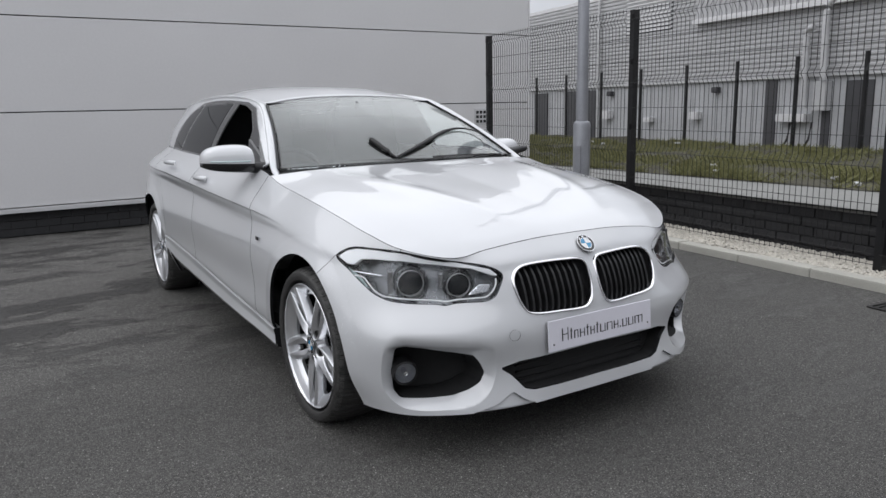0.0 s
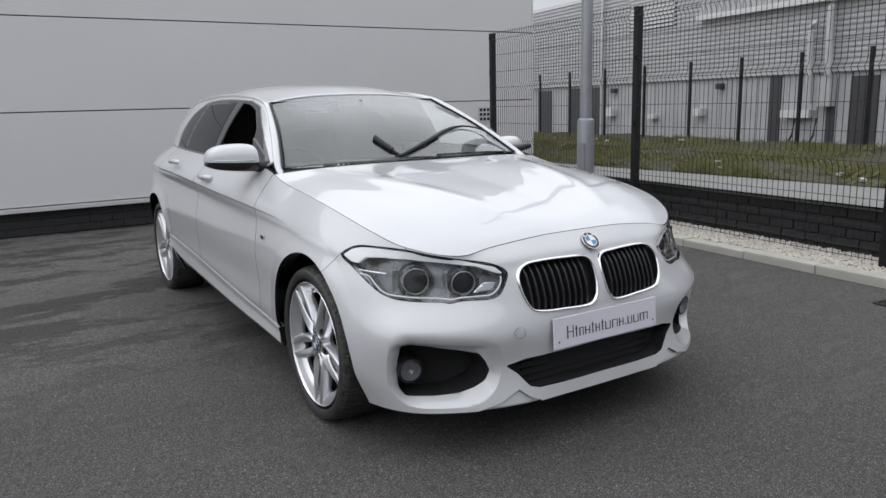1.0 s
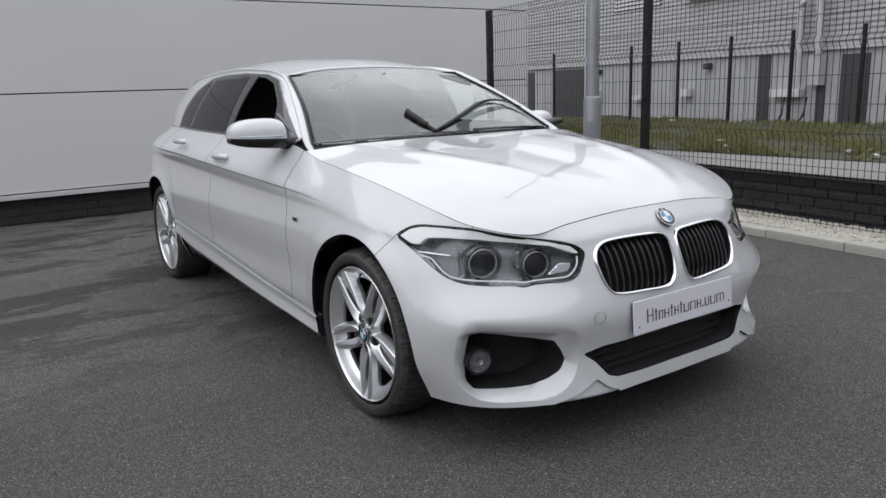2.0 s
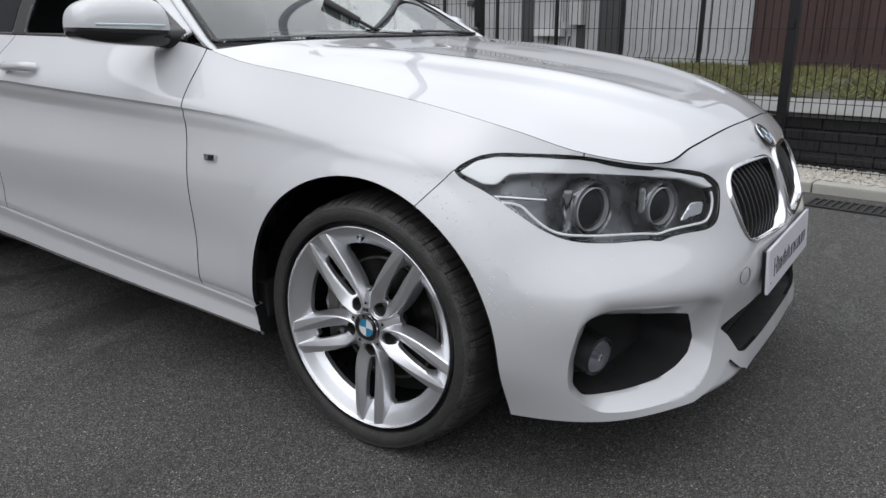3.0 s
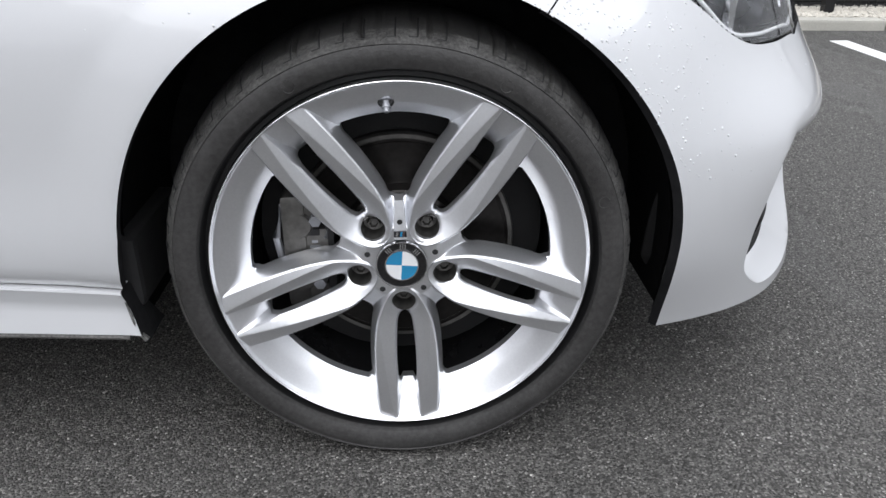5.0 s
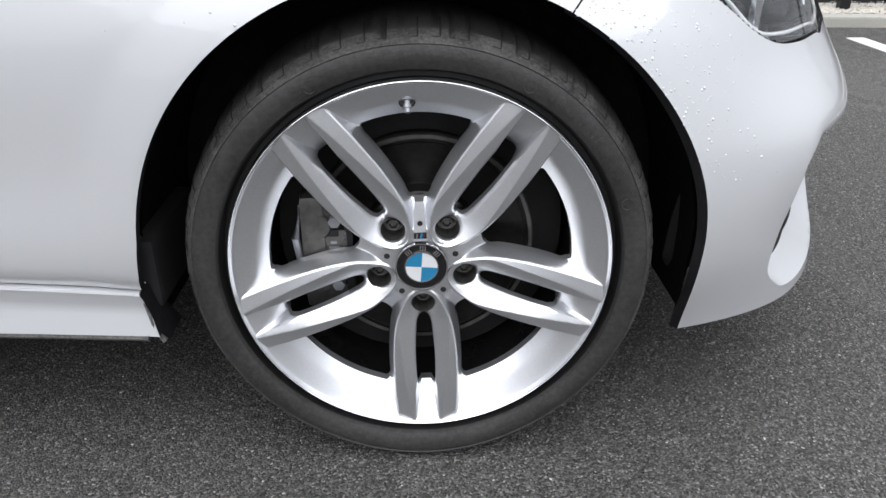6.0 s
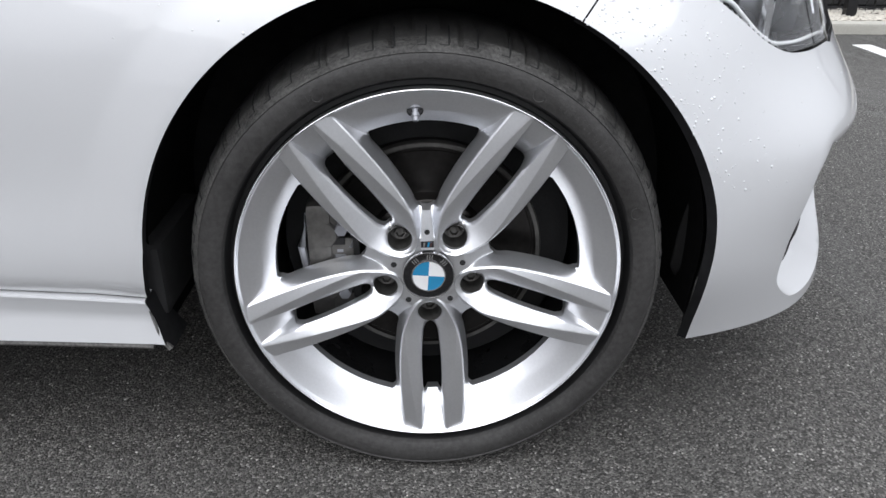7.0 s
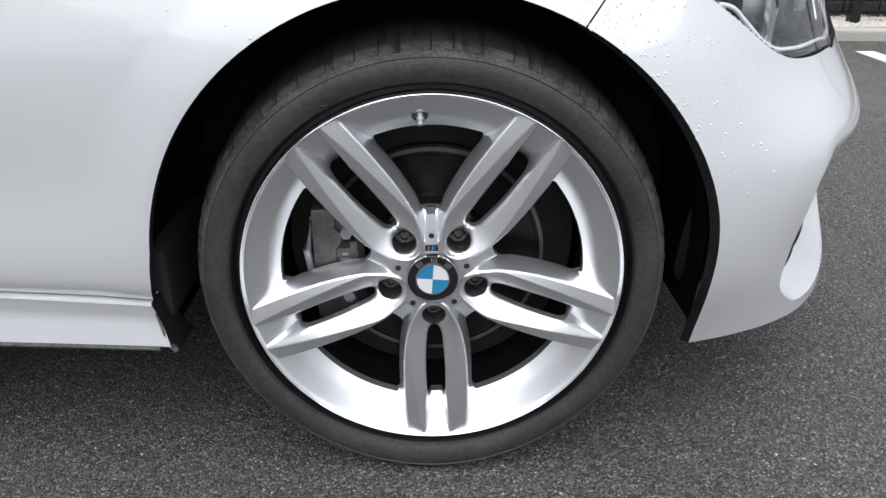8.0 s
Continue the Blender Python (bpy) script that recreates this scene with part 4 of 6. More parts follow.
# ---- grille, intakes, lamps ----
for s in (-1, 1):
    f = (lambda q: q) if s < 0 else (lambda q: q.flip())
    kv = kidney_patch.v
    terms = lambda y, z: np.stack([np.ones_like(y), y, z, y * y, y * z, z * z], -1)
    surface = np.linalg.lstsq(terms(kv[:, 1], kv[:, 2]), kv[:, 0], rcond=None)[0]
    run = np.array(KIDNEY)
    step = np.roll(run, -1, 0) - np.roll(run, 1, 0)
    inward = np.stack([-step[:, 1], step[:, 0]], -1) / np.linalg.norm(step, axis=1)[:, None]
    if ((run + .01 * inward - run.mean(0)) ** 2).sum() > ((run - run.mean(0)) ** 2).sum():
        inward = -inward
    bm = bmesh.new()
    rings = []
    for wide, fwd in ((-.003, -.006), (-.002, .003), (.000, .006), (.002, .0075), (.0045, .0065), (.007, .003), (.0080, -.006), (.0085, -.05)):
        yz = run + wide * inward
        xs = terms(yz[:, 0], yz[:, 1]) @ surface + fwd
        rings.append([bm.verts.new((x, y if s < 0 else -y, z)) for x, (y, z) in zip(xs, yz)])
    for r0, r1 in zip(rings, rings[1:]):
        for k in range(len(run)):
            bm.faces.new((r0[k], r0[(k + 1) % len(run)], r1[(k + 1) % len(run)], r1[k]))
    surround = part("grille_surround", bm, CHROME, car, "chrome kidney grille surround", 60)
    hole = kidney_patch
    back = Sheet(kidney_patch.v - np.array([.055, 0, 0]), kidney_patch.f)
    f(back).put("grille_backing", DARK, surround, .004)
    for k in range(10):
        y = -.062 - .0265 * k
        col = hole.v[np.abs(hole.v[:, 1] - y) < .012]
        if not len(col):
            continue
        zs = np.linspace(col[:, 2].min() + .004, col[:, 2].max() - .004, 9)
        xs = [np.interp(z, col[np.argsort(col[:, 2]), 2], col[np.argsort(col[:, 2]), 0]) for z in zs]
        bm = bmesh.new()
        pairs = []
        for i, (x, z) in enumerate(zip(xs, zs)):
            t = (i / 8 - .5) * 2
            x = x - .006 - .012 * abs(t) ** 3 - (.016 if t > .55 else 0) * (t - .55)
            pairs.append([bm.verts.new((x + dx, (y + dy) * (1 if s < 0 else -1), z)) for dx, dy in ((0, -.0045), (0, .0045), (-.030, .0065), (-.030, -.0065))])
        for a, b in zip(pairs, pairs[1:]):
            for i in range(4):
                bm.faces.new((a[i], a[(i + 1) % 4], b[(i + 1) % 4], b[i]))
        bm.faces.new(pairs[0])
        bm.faces.new(pairs[-1][::-1])
        part("grille_slat", bm, BLACK_PLASTIC, surround)
    # fog lamp pocket
    fog_patch = fog_patch.welded()
    pocket = Sheet(fog_patch.v + np.array([-.125, .012, 0]), fog_patch.f)
    insert = f(pocket).put("fog_insert", DARK, car, .004, "black fog lamp insert")
    pocket_wall = fog_patch.walls((-.126, .0122, 0))
    f(Sheet(pocket_wall.v, pocket_wall.f[len(fog_patch.f):]).tidy()).put("fog_wall", DARK, insert)
    m = pose(.530, s * .698, .322) @ pose(0, 0, 0, 0, 0, 90 + s * 14) @ pose(0, 0, 0, 6, 0, 0)
    part("fog_lamp", turned(bmesh.new(), [(.046, .05), (.044, -.004), (.039, -.007), (.0365, -.004), (.036, .03)], m, 36), BLACK_PLASTIC, insert, "round fog lamp", 40)
    part("fog_reflector", turned(bmesh.new(), [(.036, -.002), (.033, .012), (.022, .026), (0, .03)], m, 36), GALVANISED, insert, "", 40)
    part("fog_lens", turned(bmesh.new(), [(.0365, -.004), (.032, -.010), (.020, -.014), (0, -.016)], m, 36), LENS, insert, "clear lens", 60)
    part("fog_bulb", turned(bmesh.new(), [(0, -.006), (.008, -.004), (.009, .01), (.009, .028)], m, 16), CHROME, insert, "", 40)
    # tow eye cover
    bm = turned(bmesh.new(), [(.0200, .002), (.0200, -.0006), (.0194, -.0006), (.0194, .002)], pose(.7415, s * .381, .452) @ pose(0, 0, 0, 0, 0, 90 + s * 17) @ pose(0, 0, 0, 0, 0, 0), 32)
    if s < 0:
        part("tow_eye_cover", bm, LAMP_BODY, car)
    else:
        bm.free()

# lower intake: mesh behind the opening
both = intake_patch.plus(intake_patch.flip())
grille = Sheet(both.v - np.array([.07, 0, 0]), both.f).put("lower_intake", DARK, car, .004, "black lower air intake")
edge_wall = both.welded().walls((-.071, 0, 0))
Sheet(edge_wall.v, edge_wall.f[len(both.welded().f):]).tidy().put("intake_wall", DARK, grille)
for k in range(5):
    boxed("intake_bar", (.672 - .004 * k, 0, .235 + .024 * k), (.02, .64, .006), BLACK_PLASTIC, grille, .001)

# number plate blank with a printed line of lettering, drawn as bars
plate_m = pose(.763, .004, .426) @ pose(0, 0, 0, 0, -4, 0)
plate = part("number_plate", box(bmesh.new(), (0, 0, 0), (.008, .510, .111), .0025, plate_m), PLATE, car, "white show plate with dark lettering")
part("plate_holder", box(bmesh.new(), (-.008, 0, 0), (.010, .500, .102), .004, plate_m), BLACK_PLASTIC, plate)
y = -.196
# each character as a pair of thin strokes with a bar across
for w, h, bar in ((.030, .046, .5), (.012, .040, .75), (.020, .030, .95), (.024, .030, .5), (.012, .040, .75), (.021, .030, .5), (.012, .040, .75), (.027, .030, .04), (.028, .030, .95), (.023, .030, .5), (.006, .006, .5), (.023, .030, .04), (.027, .030, .04), (.042, .030, .95)):
    bm = bmesh.new()
    for dy, wide in ((0, .0050), (w - .0035, .0035)) if w > .013 else ((w / 2 - .0025, .0050),):
        box(bm, (.0043, y + dy + wide / 2, -.024 + h / 2), (.0012, wide, h), 0, plate_m)
    if w > .035:
        box(bm, (.0043, y + w / 2, -.024 + h / 2), (.0012, .0045, h), 0, plate_m)
    box(bm, (.0044, y + w / 2, -.024 + h * bar), (.0012, w, .0028), 0, plate_m)
    part("print_bar", bm, INK, plate)
    y += w + .0075
for yy in (-.235, .235):
    part("plate_screw", turned(bmesh.new(), [(0, -.006), (.004, -.006), (.004, .0)], plate_m @ pose(0, yy, -.03, 0, 0, 90), 10), CHROME, plate)

# headlights
N_HEAD = Vector(HEAD_OUT).normalized()


def on_lens(q, z, depth):
    """The place on the lens at q along and z up, so deep behind it."""
    d = (Q(lamp_patch.v) - q) ** 2 + (lamp_patch.v[:, 2] - z) ** 2
    k = np.argsort(d)[:5]
    wgt = 1 / (d[k] + 1e-6)
    p = (lamp_patch.v[k] * wgt[:, None]).sum(0) / wgt.sum()
    off = np.array([q, z]) - np.array([(Q(p[None]))[0], p[2]])
    return Vector(p) + Vector((HEAD_ALONG[0] * off[0], HEAD_ALONG[1] * off[0], off[1])) - depth * N_HEAD


def sunk(sheet, depth):
    return Sheet(sheet.v - depth * np.array(N_HEAD), sheet.f)


BROW = rounded([(.012, .648), (.042, .672), (.143, .696), (.25, .715), (.347, .730), (.44, .736), (.515, .736), (.556, .727), (.592, .704), (.548, .684), (.520, .683), (.494, .704), (.44, .707), (.33, .703), (.20, .690), (.10, .677), (.03, .651)], .006, 4)
TRIM = even([(.522, .648, 0), (.495, .647, 0), (.472, .641, 0), (.455, .625, 0), (.428, .602, 0), (.40, .588, 0), (.34, .580, 0), (.25, .577, 0), (.205, .575, 0), (.175, .572, 0), (.14, .577, 0), (.08, .580, 0), (.045, .583, 0), (.026, .60, 0), (.018, .622, 0), (.020, .640, 0)], 60)
for s in (-1, 1):
    f = (lambda q: q) if s < 0 else (lambda q: q.flip())
    flip_m = Matrix.Diagonal((1, 1 if s < 0 else -1, 1, 1))
    rim_in = [tuple(np.array([.30, .645]) + (np.array(p) - [.30, .645]) * [.997, .9935]) for p in HEADLIGHT]
    lens_in, seal = lamp_patch.cut(inside(rim_in, Q, Z))
    light = f(sunk(seal, .003)).put("headlight", GLOSS_BLACK, car, .02, "clear headlight with twin projectors and white bar")
    f(sunk(lens_in, .002)).put("lens", LENS, light, .003, "clear lens").visible_shadow = False
    f(sunk(lamp_patch, .085)).put("housing", LAMP_BODY, light, .004, "dark grey lamp housing")
    bm = bmesh.new()
    loop = [(on_lens(*p, .004), on_lens(*p, .088)) for p in HEADLIGHT]
    ring = [(bm.verts.new(flip_m @ a), bm.verts.new(flip_m @ b)) for a, b in loop]
    for a, b in zip(ring, ring[1:] + ring[:1]):
        bm.faces.new((a[0], b[0], b[1], a[1]))
    part("lamp_wall", bm, LAMP_BODY, light, "", 40)
    brow, _ = lamp_patch.cut(inside(BROW, Q, Z))
    f(sunk(brow, .007)).put("daylight_bar", DRL, light, .02, "white daylight bar")
    bm = bmesh.new()
    tube(bm, [flip_m @ on_lens(p[0], p[1], .010) for p in TRIM], .0030, 8)
    part("lamp_trim", bm, DRL, light, "thin pale light guide", 60)
    bm = bmesh.new()
    tube(bm, [flip_m @ on_lens(q, z, .03) for q, z in ((.540, .661), (.47, .657), (.415, .653))], .0040, 8)
    part("lamp_trim", bm, CHROME, light, "", 60)
    skirt_, _ = lamp_patch.cut(inside(spline([(.56, .672), (.525, .662), (.485, .638), (.437, .592), (.40, .571), (.43, .572), (.50, .615)], 4, True), Q, Z))
    f(sunk(skirt_, .02)).put("indicator", INDICATOR, light, .006, "pale indicator lens")
    low_, _ = lamp_patch.cut(inside(rounded([(.075, .625), (.035, .622), (.045, .598), (.11, .590)], .008), Q, Z))
    f(sunk(low_, .022)).put("inner_reflector", REFLECTOR, light, .006)
    for q, z, r in ((.315, .633, .056), (.150, .627, .050)):
        c = flip_m @ on_lens(q, z, .050)
        aim = pose(0, 0, 0, 0, 0, 90 + s * 20)
        m = Matrix.Translation(c) @ aim
        part("projector_bezel", turned(bmesh.new(), [(r * 1.12, .03), (r * 1.12, -.006), (r * 1.04, -.012), (r * .94, -.004), (r * .90, .03)], m, 40), LAMP_BODY, light, "", 40)
        part("projector_ring", turned(bmesh.new(), [(r * .84, .0), (r * .845, -.010), (r * .818, -.011), (r * .79, .0)], m, 40), RING, light, "", 40)
        part("projector_lens", turned(bmesh.new(), [(r * .79, .004), (r * .62, -.008), (r * .36, -.014), (0, -.016)], m, 40), TINT, light, "dark projector lens", 60)
        bm = bmesh.new()
        wide, tall, up = (.020, .104, .0) if q > .2 else (.016, .056, .022)
        box(bm, (r * 1.28 * s, -.004, up), (wide, .016, tall), .007, m)
        part("lamp_plate", bm, REFLECTOR, light, "bright upright trim plate")


# rain beads on the bumper's side and the fender
rnd = random.Random(21)
skin = [ob for ob in car.children if ob.name.split(".")[0] in ("front_bumper", "fender")]
bm = bmesh.new()
for ob in skin:
    me = ob.data
    for poly in me.polygons:
        c, n = poly.center, poly.normal
        if poly.material_index or c.y > -.55 or not .42 < c.z < .70 or not (.15 < c.x < .62 or (-.4 < c.x < -.05 and c.z > .62)):
            continue
        for k in range(2):
            if rnd.random() < (.15 * max(0, 1 - max(0, math.hypot(c.x, c.z - .315) - .38) / .12) * (1 if c.x > .1 else .12) + .008):
                i, j = me.vertices[poly.vertices[0]].co, me.vertices[poly.vertices[2]].co
                at = c + (i - c) * rnd.uniform(-.9, .9) + (j - c) * rnd.uniform(-.4, .4)
                r = .0008 + .0012 * rnd.random() ** 2
                m = Matrix.Translation(at) @ n.to_track_quat("Z", "Y").to_matrix().to_4x4() @ Matrix.Diagonal((r, r, r * .55, 1))
                bmesh.ops.create_icosphere(bm, subdivisions=2, radius=1, matrix=m)
drops = part("rain_bead", bm, WATER, car, "clear rain beads on the paint", 180)
tagged(drops, kind="stuff")


# ---- wheels ----
def softly(p, q, k):
    """The greater of two heights, with a fillet as deep as k between them."""
    h = np.clip(k - np.abs(p - q), 0, None)
    return np.maximum(p, q) + h * h / (4 * k)


# each leg of an arm: an inner ridge, a flat facet out to its outer edge, a steep wall below that
ARM_A = [.030, .0365, .040, .046, .056, .070, .085, .11, .14, .17, .20, .225, .249]
RIDGE = [-.02, .000, .0105, .0175, .0235, .0300, .0345, .0345, .0325, .0300, .0270, .0237, .0200]
BRIM = [-.018, .002, .0125, .0195, .0258, .0325, .0380, .0425, .0450, .0455, .0450, .0438, .0425]
smooth_arm = {}
for key, run in (("ridge", RIDGE), ("brim", BRIM)):
    smooth_arm[key] = spline(list(zip(ARM_A, run)), 8)
RIM_BAND = spline([(.17, -.060), (.190, -.0450), (.2025, -.0352), (.2120, -.0270), (.2190, -.0214), (.2225, -.0192), (.234, -.0126), (.2425, -.0078), (.2460, -.0054), (.2478, -.0020), (.2495, 0), (.2505, -.0008)], 6)


def spoke_height(a, b):
    """How far the wheel's face stands out, in one arm's own directions: a along the arm, b across it."""
    r, s = np.hypot(a, b), np.abs(b)
    ridge = np.interp(a, *smooth_arm["ridge"].T)
    brim = np.interp(a, *smooth_arm["brim"].T)
    top = np.interp(a, [.036, .06, .09, .13, .18, .249], [-.0165, -.0150, -.0120, -.0090, -.0058, -.0022])
    near = np.clip((.20 - a) / .13, 0, 1)
    inner = ridge - s
    bowl = (.34 + .22 * near) * inner + 7.0 * near * np.clip(inner - .004, 0, 1) ** 2
    facet = (.22 + .10 * near) * (s - ridge)
    blade = top - np.where(s < ridge, bowl, np.where(s < brim, facet, (.22 + .10 * near) * (brim - ridge) + (1.1 + 2.4 * np.clip((a - .05) / .035, 0, 1)) * (s - brim)))
    blade = blade - .72 * np.clip(s - brim + .0022, 0, .0022)  # a narrow chamfer along the outer edge
    gully = np.interp(a, [.18, .20, .249], [.0125, .0150, .0165])
    blade = blade - np.clip(gully - s, 0, 1) * np.where(a > .185, 3.6, .0)
    blade = np.where(a > .031, blade, -.1)
    rim_band = np.interp(r, *RIM_BAND.T)
    hub = np.where(r < .052, -.0185, -.0185 - (r - .052) * .62)
    low = softly(rim_band, hub, .006)
    return np.where(r < .2440, softly(blade, low, .0016), np.maximum(blade, rim_band)), ridge, brim, gully, blade - low


A = lambda p: p[:, 0]
B = lambda p: p[:, 2]
rs = np.r_[np.linspace(.030, .240, 92), np.linspace(.2415, .2505, 14)]
ths = np.linspace(-math.pi / 5, math.pi / 5, 97)
rr, tt = np.meshgrid(rs, ths, indexing="ij")
sector = Sheet.grid(np.stack([rr * np.cos(tt), 0 * rr, rr * np.sin(tt)], -1))
# edge lines on either side of each crease, so that the creases are slightly rounded
for line, off in ((1, -.0004), (1, .0004), (2, -.0022), (2, -.0003), (2, .0003)):
    lo, hi = sector.cut(lambda p: np.abs(B(p)) - spoke_height(A(p), B(p))[line] - off)
    sector = lo.plus(hi)
for off in (-.0006, .0006):
    lo, hi = sector.cut(lambda p: np.where(A(p) > .185, np.abs(B(p)) - spoke_height(A(p), B(p))[3] - off, 1.0))
    sector = lo.plus(hi)
for off in (-.0016, .0, .0016):
    lo, hi = sector.cut(lambda p: spoke_height(A(p), B(p))[4] - off)
    sector = lo.plus(hi)
SLOT = spline([(.0835, 0), (.0850, .0058), (.091, .0092), (.105, .0112), (.135, .0132), (.165, .0136), (.188, .0128), (.1965, .0118), (.1985, .0095), (.1990, 0), (.1985, -.0095), (.1965, -.0118), (.188, -.0128), (.165, -.0136), (.135, -.0132), (.105, -.0112), (.091, -.0092), (.0850, -.0058)], 4, True)
_, sector = sector.cut(inside(SLOT, A, B))
bolt_hole = [(.0605 + .0160 * math.cos(k * math.tau / 40), .0164 * math.sin(k * math.tau / 40)) for k in range(40)]
_, sector = sector.cut(inside(bolt_hole, A, B))
for sgn in (-1, 1):
    ca, sa = math.cos(sgn * math.pi / 5), math.sin(sgn * math.pi / 5)
    half = [(.0865, .0), (.0875, .0065), (.0915, .0125)]
    for a in (.095, .11, .13, .15, .17, .185):
        e = float(np.interp(a, *smooth_arm["brim"].T)) + .0065
        half.append((a * math.cos(math.pi / 5) + e * math.sin(math.pi / 5), a * math.sin(math.pi / 5) - e * math.cos(math.pi / 5)))
    half += [(.2015 * math.cos(.352), .2015 * math.sin(.352))] + [(.2030 * math.cos(t), .2030 * math.sin(t)) for t in np.linspace(.335, 0, 9)]
    shape = spline([(m_ * ca - n_ * sa, m_ * sa + n_ * ca) for m_, n_ in half + [(m_, -n_) for m_, n_ in half[-2:0:-1]]], 4, True)
    _, sector = sector.cut(inside(shape, A, B))
heights = spoke_height(A(sector.v), B(sector.v))[0]
# the facets roll over softly into the bolt seats and the slots
seat = np.clip(1 - (np.hypot(A(sector.v) - .0605, B(sector.v)) - .0160) / .004, 0, 1)
heights = heights - .0018 * seat ** 2
brink = np.clip(1 - inside(SLOT, A, B)(sector.v) / .004, 0, 1)
heights = heights - .0022 * brink ** 2
sector.v[:, 1] = -heights
face = None
for k in range(5):
    a = math.radians(-90 + 1.2 + 72 * k)
    turn = np.array([[math.cos(a), 0, -math.sin(a)], [0, 1, 0], [math.sin(a), 0, math.cos(a)]])
    piece = Sheet(sector.v @ turn.T, sector.f)
    face = piece if face is None else face.plus(piece)


def dot_at(r, deg, along=0.0):
    a = math.radians(deg + 1.2)
    return Vector((r * math.cos(a), along, r * math.sin(a)))


AXLE = .306
HUB = Matrix.Translation((0, -.843, AXLE))
face = face.welded().walls((0, .013, 0))
face.mark = [0] * len(face.f)
wheel = face.put("wheel", ALLOY, car, 0, "silver five-arm twin-spoke alloy wheel")
wheel.data.set_sharp_from_angle(angle=radians(17))
wheel.matrix_basis = HUB


def wheel_part(name, bm, mat, label="", smooth=40):
    return part(name, bm, mat, wheel, label, smooth)


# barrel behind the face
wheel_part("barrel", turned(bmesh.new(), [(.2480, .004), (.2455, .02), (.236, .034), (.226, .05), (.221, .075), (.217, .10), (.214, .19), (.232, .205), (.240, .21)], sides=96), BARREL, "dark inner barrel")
lip = bmesh.new()
ring_pts = [(.2494, .0014), (.2484, .0006), (.2482, -.0006), (.2492, -.0016), (.2504, -.0010), (.2509, .0010)]
wheel_part("rim_edge", turned(lip, ring_pts, sides=120), CHROME, "bright polished rim edge", 60)
# tyre: a groove beside the rim, a protecting rib, shoulder notches, and a flat where it stands
prof = [(.2440, .019), (.2500, .0120), (.2520, .0165), (.2575, .0175), (.2605, .0110), (.2620, .0015), (.2645, -.0050), (.2700, -.0078), (.2780, -.0094), (.2870, -.0092), (.2920, -.0066), (.2932, -.0074), (.2950, -.0060), (.2990, -.0005), (.3030, .0070), (.3065, .0160), (.3100, .030), (.3135, .050), (.3176, .10), (.3176, .13), (.3156, .17), (.3095, .20), (.2945, .214), (.2615, .216), (.2445, .205)]
N = 480
bm = bmesh.new()
rings = []
for i, (r, y) in enumerate(prof):
    ring = []
    for k in range(N):
        th = math.tau * k / N
        rad, yy = r, y
        lug = k % 10
        if 14 <= i <= 17 and lug == 0 and k % 20:
            rad -= .0040
            yy += .0018
        if 16 <= i <= 18 and lug in (4, 5):
            rad -= .003
        z = rad * math.sin(th)
        sag = min(1, max(0, (-z - .235) / .07)) ** 2
        if 4 <= i <= 15:
            yy -= .007 * sag
        ring.append(bm.verts.new((rad * math.cos(th), yy, max(z, .0012 - AXLE))))
    rings.append(ring)
for a, b in zip(rings, rings[1:]):
    for k in range(N):
        bm.faces.new((a[k], a[(k + 1) % N], b[(k + 1) % N], b[k])).material_index = 1 if a in rings[11:15] else 2 if a in rings[:5] else 0
tyre = wheel_part("tyre", bm, RUBBER, "low-profile black tyre with scuffed shoulders", 28)
tyre.data.materials.append(SCUFFED)
# the groove beside the rim has its shade in the colour
tyre.data.materials.append(GROOVE_SHADE)
# faint raised sidewall marks: slim strokes, plain rings and slanted ribs
for start, count, step, h in ((38, 14, 1.6, .0095), (118, 9, 1.7, .0085), (205, 14, 1.5, .0085), (290, 10, 1.7, .0095)):
    for k in range(count):
        bm = bmesh.new()
        box(bm, (0, -.0088, .2780), (.0022, .0016, h if k % 4 else .004), .0004, Matrix.Rotation(-math.radians(start + k * step) + math.pi / 2, 4, "Y"))
        wheel_part("sidewall_mark", bm, RUBBER, "", None)
for deg in (117, 62, 20):
    bm = bmesh.new()
    tube(bm, [(.0075 * math.cos(t), -.0092, .2755 + .0075 * math.sin(t)) for t in np.linspace(0, math.tau, 21)[:-1]], .0007, 5, closed=True)
    bmesh.ops.transform(bm, matrix=Matrix.Rotation(-math.radians(deg) + math.pi / 2, 4, "Y"), verts=bm.verts)
    wheel_part("sidewall_ring", bm, RUBBER)
for k in range(5):
    bm = bmesh.new()
    tube(bm, [(-.009, -.0088, .282), (.010, -.0080, .2895)], .0006, 5)
    bmesh.ops.transform(bm, matrix=Matrix.Rotation(-math.radians(106 - 2.1 * k) + math.pi / 2, 4, "Y"), verts=bm.verts)
    wheel_part("sidewall_rib", bm, RUBBER)
# dark shoulder grooves, each bent into an L
bm = bmesh.new()
tube(bm, [(0, .0010, .2996), (0, .0070, .3030), (0, .0160, .3065), (0, .030, .3100), (0, .050, .3135)], .0011, 4)
tube(bm, [(0, .0010, .2996), (-.010, .0012, .2994)], .0010, 4)
groove = wheel_part("tread_groove", bm, DARK, "", None)
for k in range(1, 60):
    more = groove.copy()
    scene.collection.objects.link(more)
    more.matrix_basis = Matrix.Rotation(k * math.tau / 60 + .02 * math.sin(k * 5.1), 4, "Y")
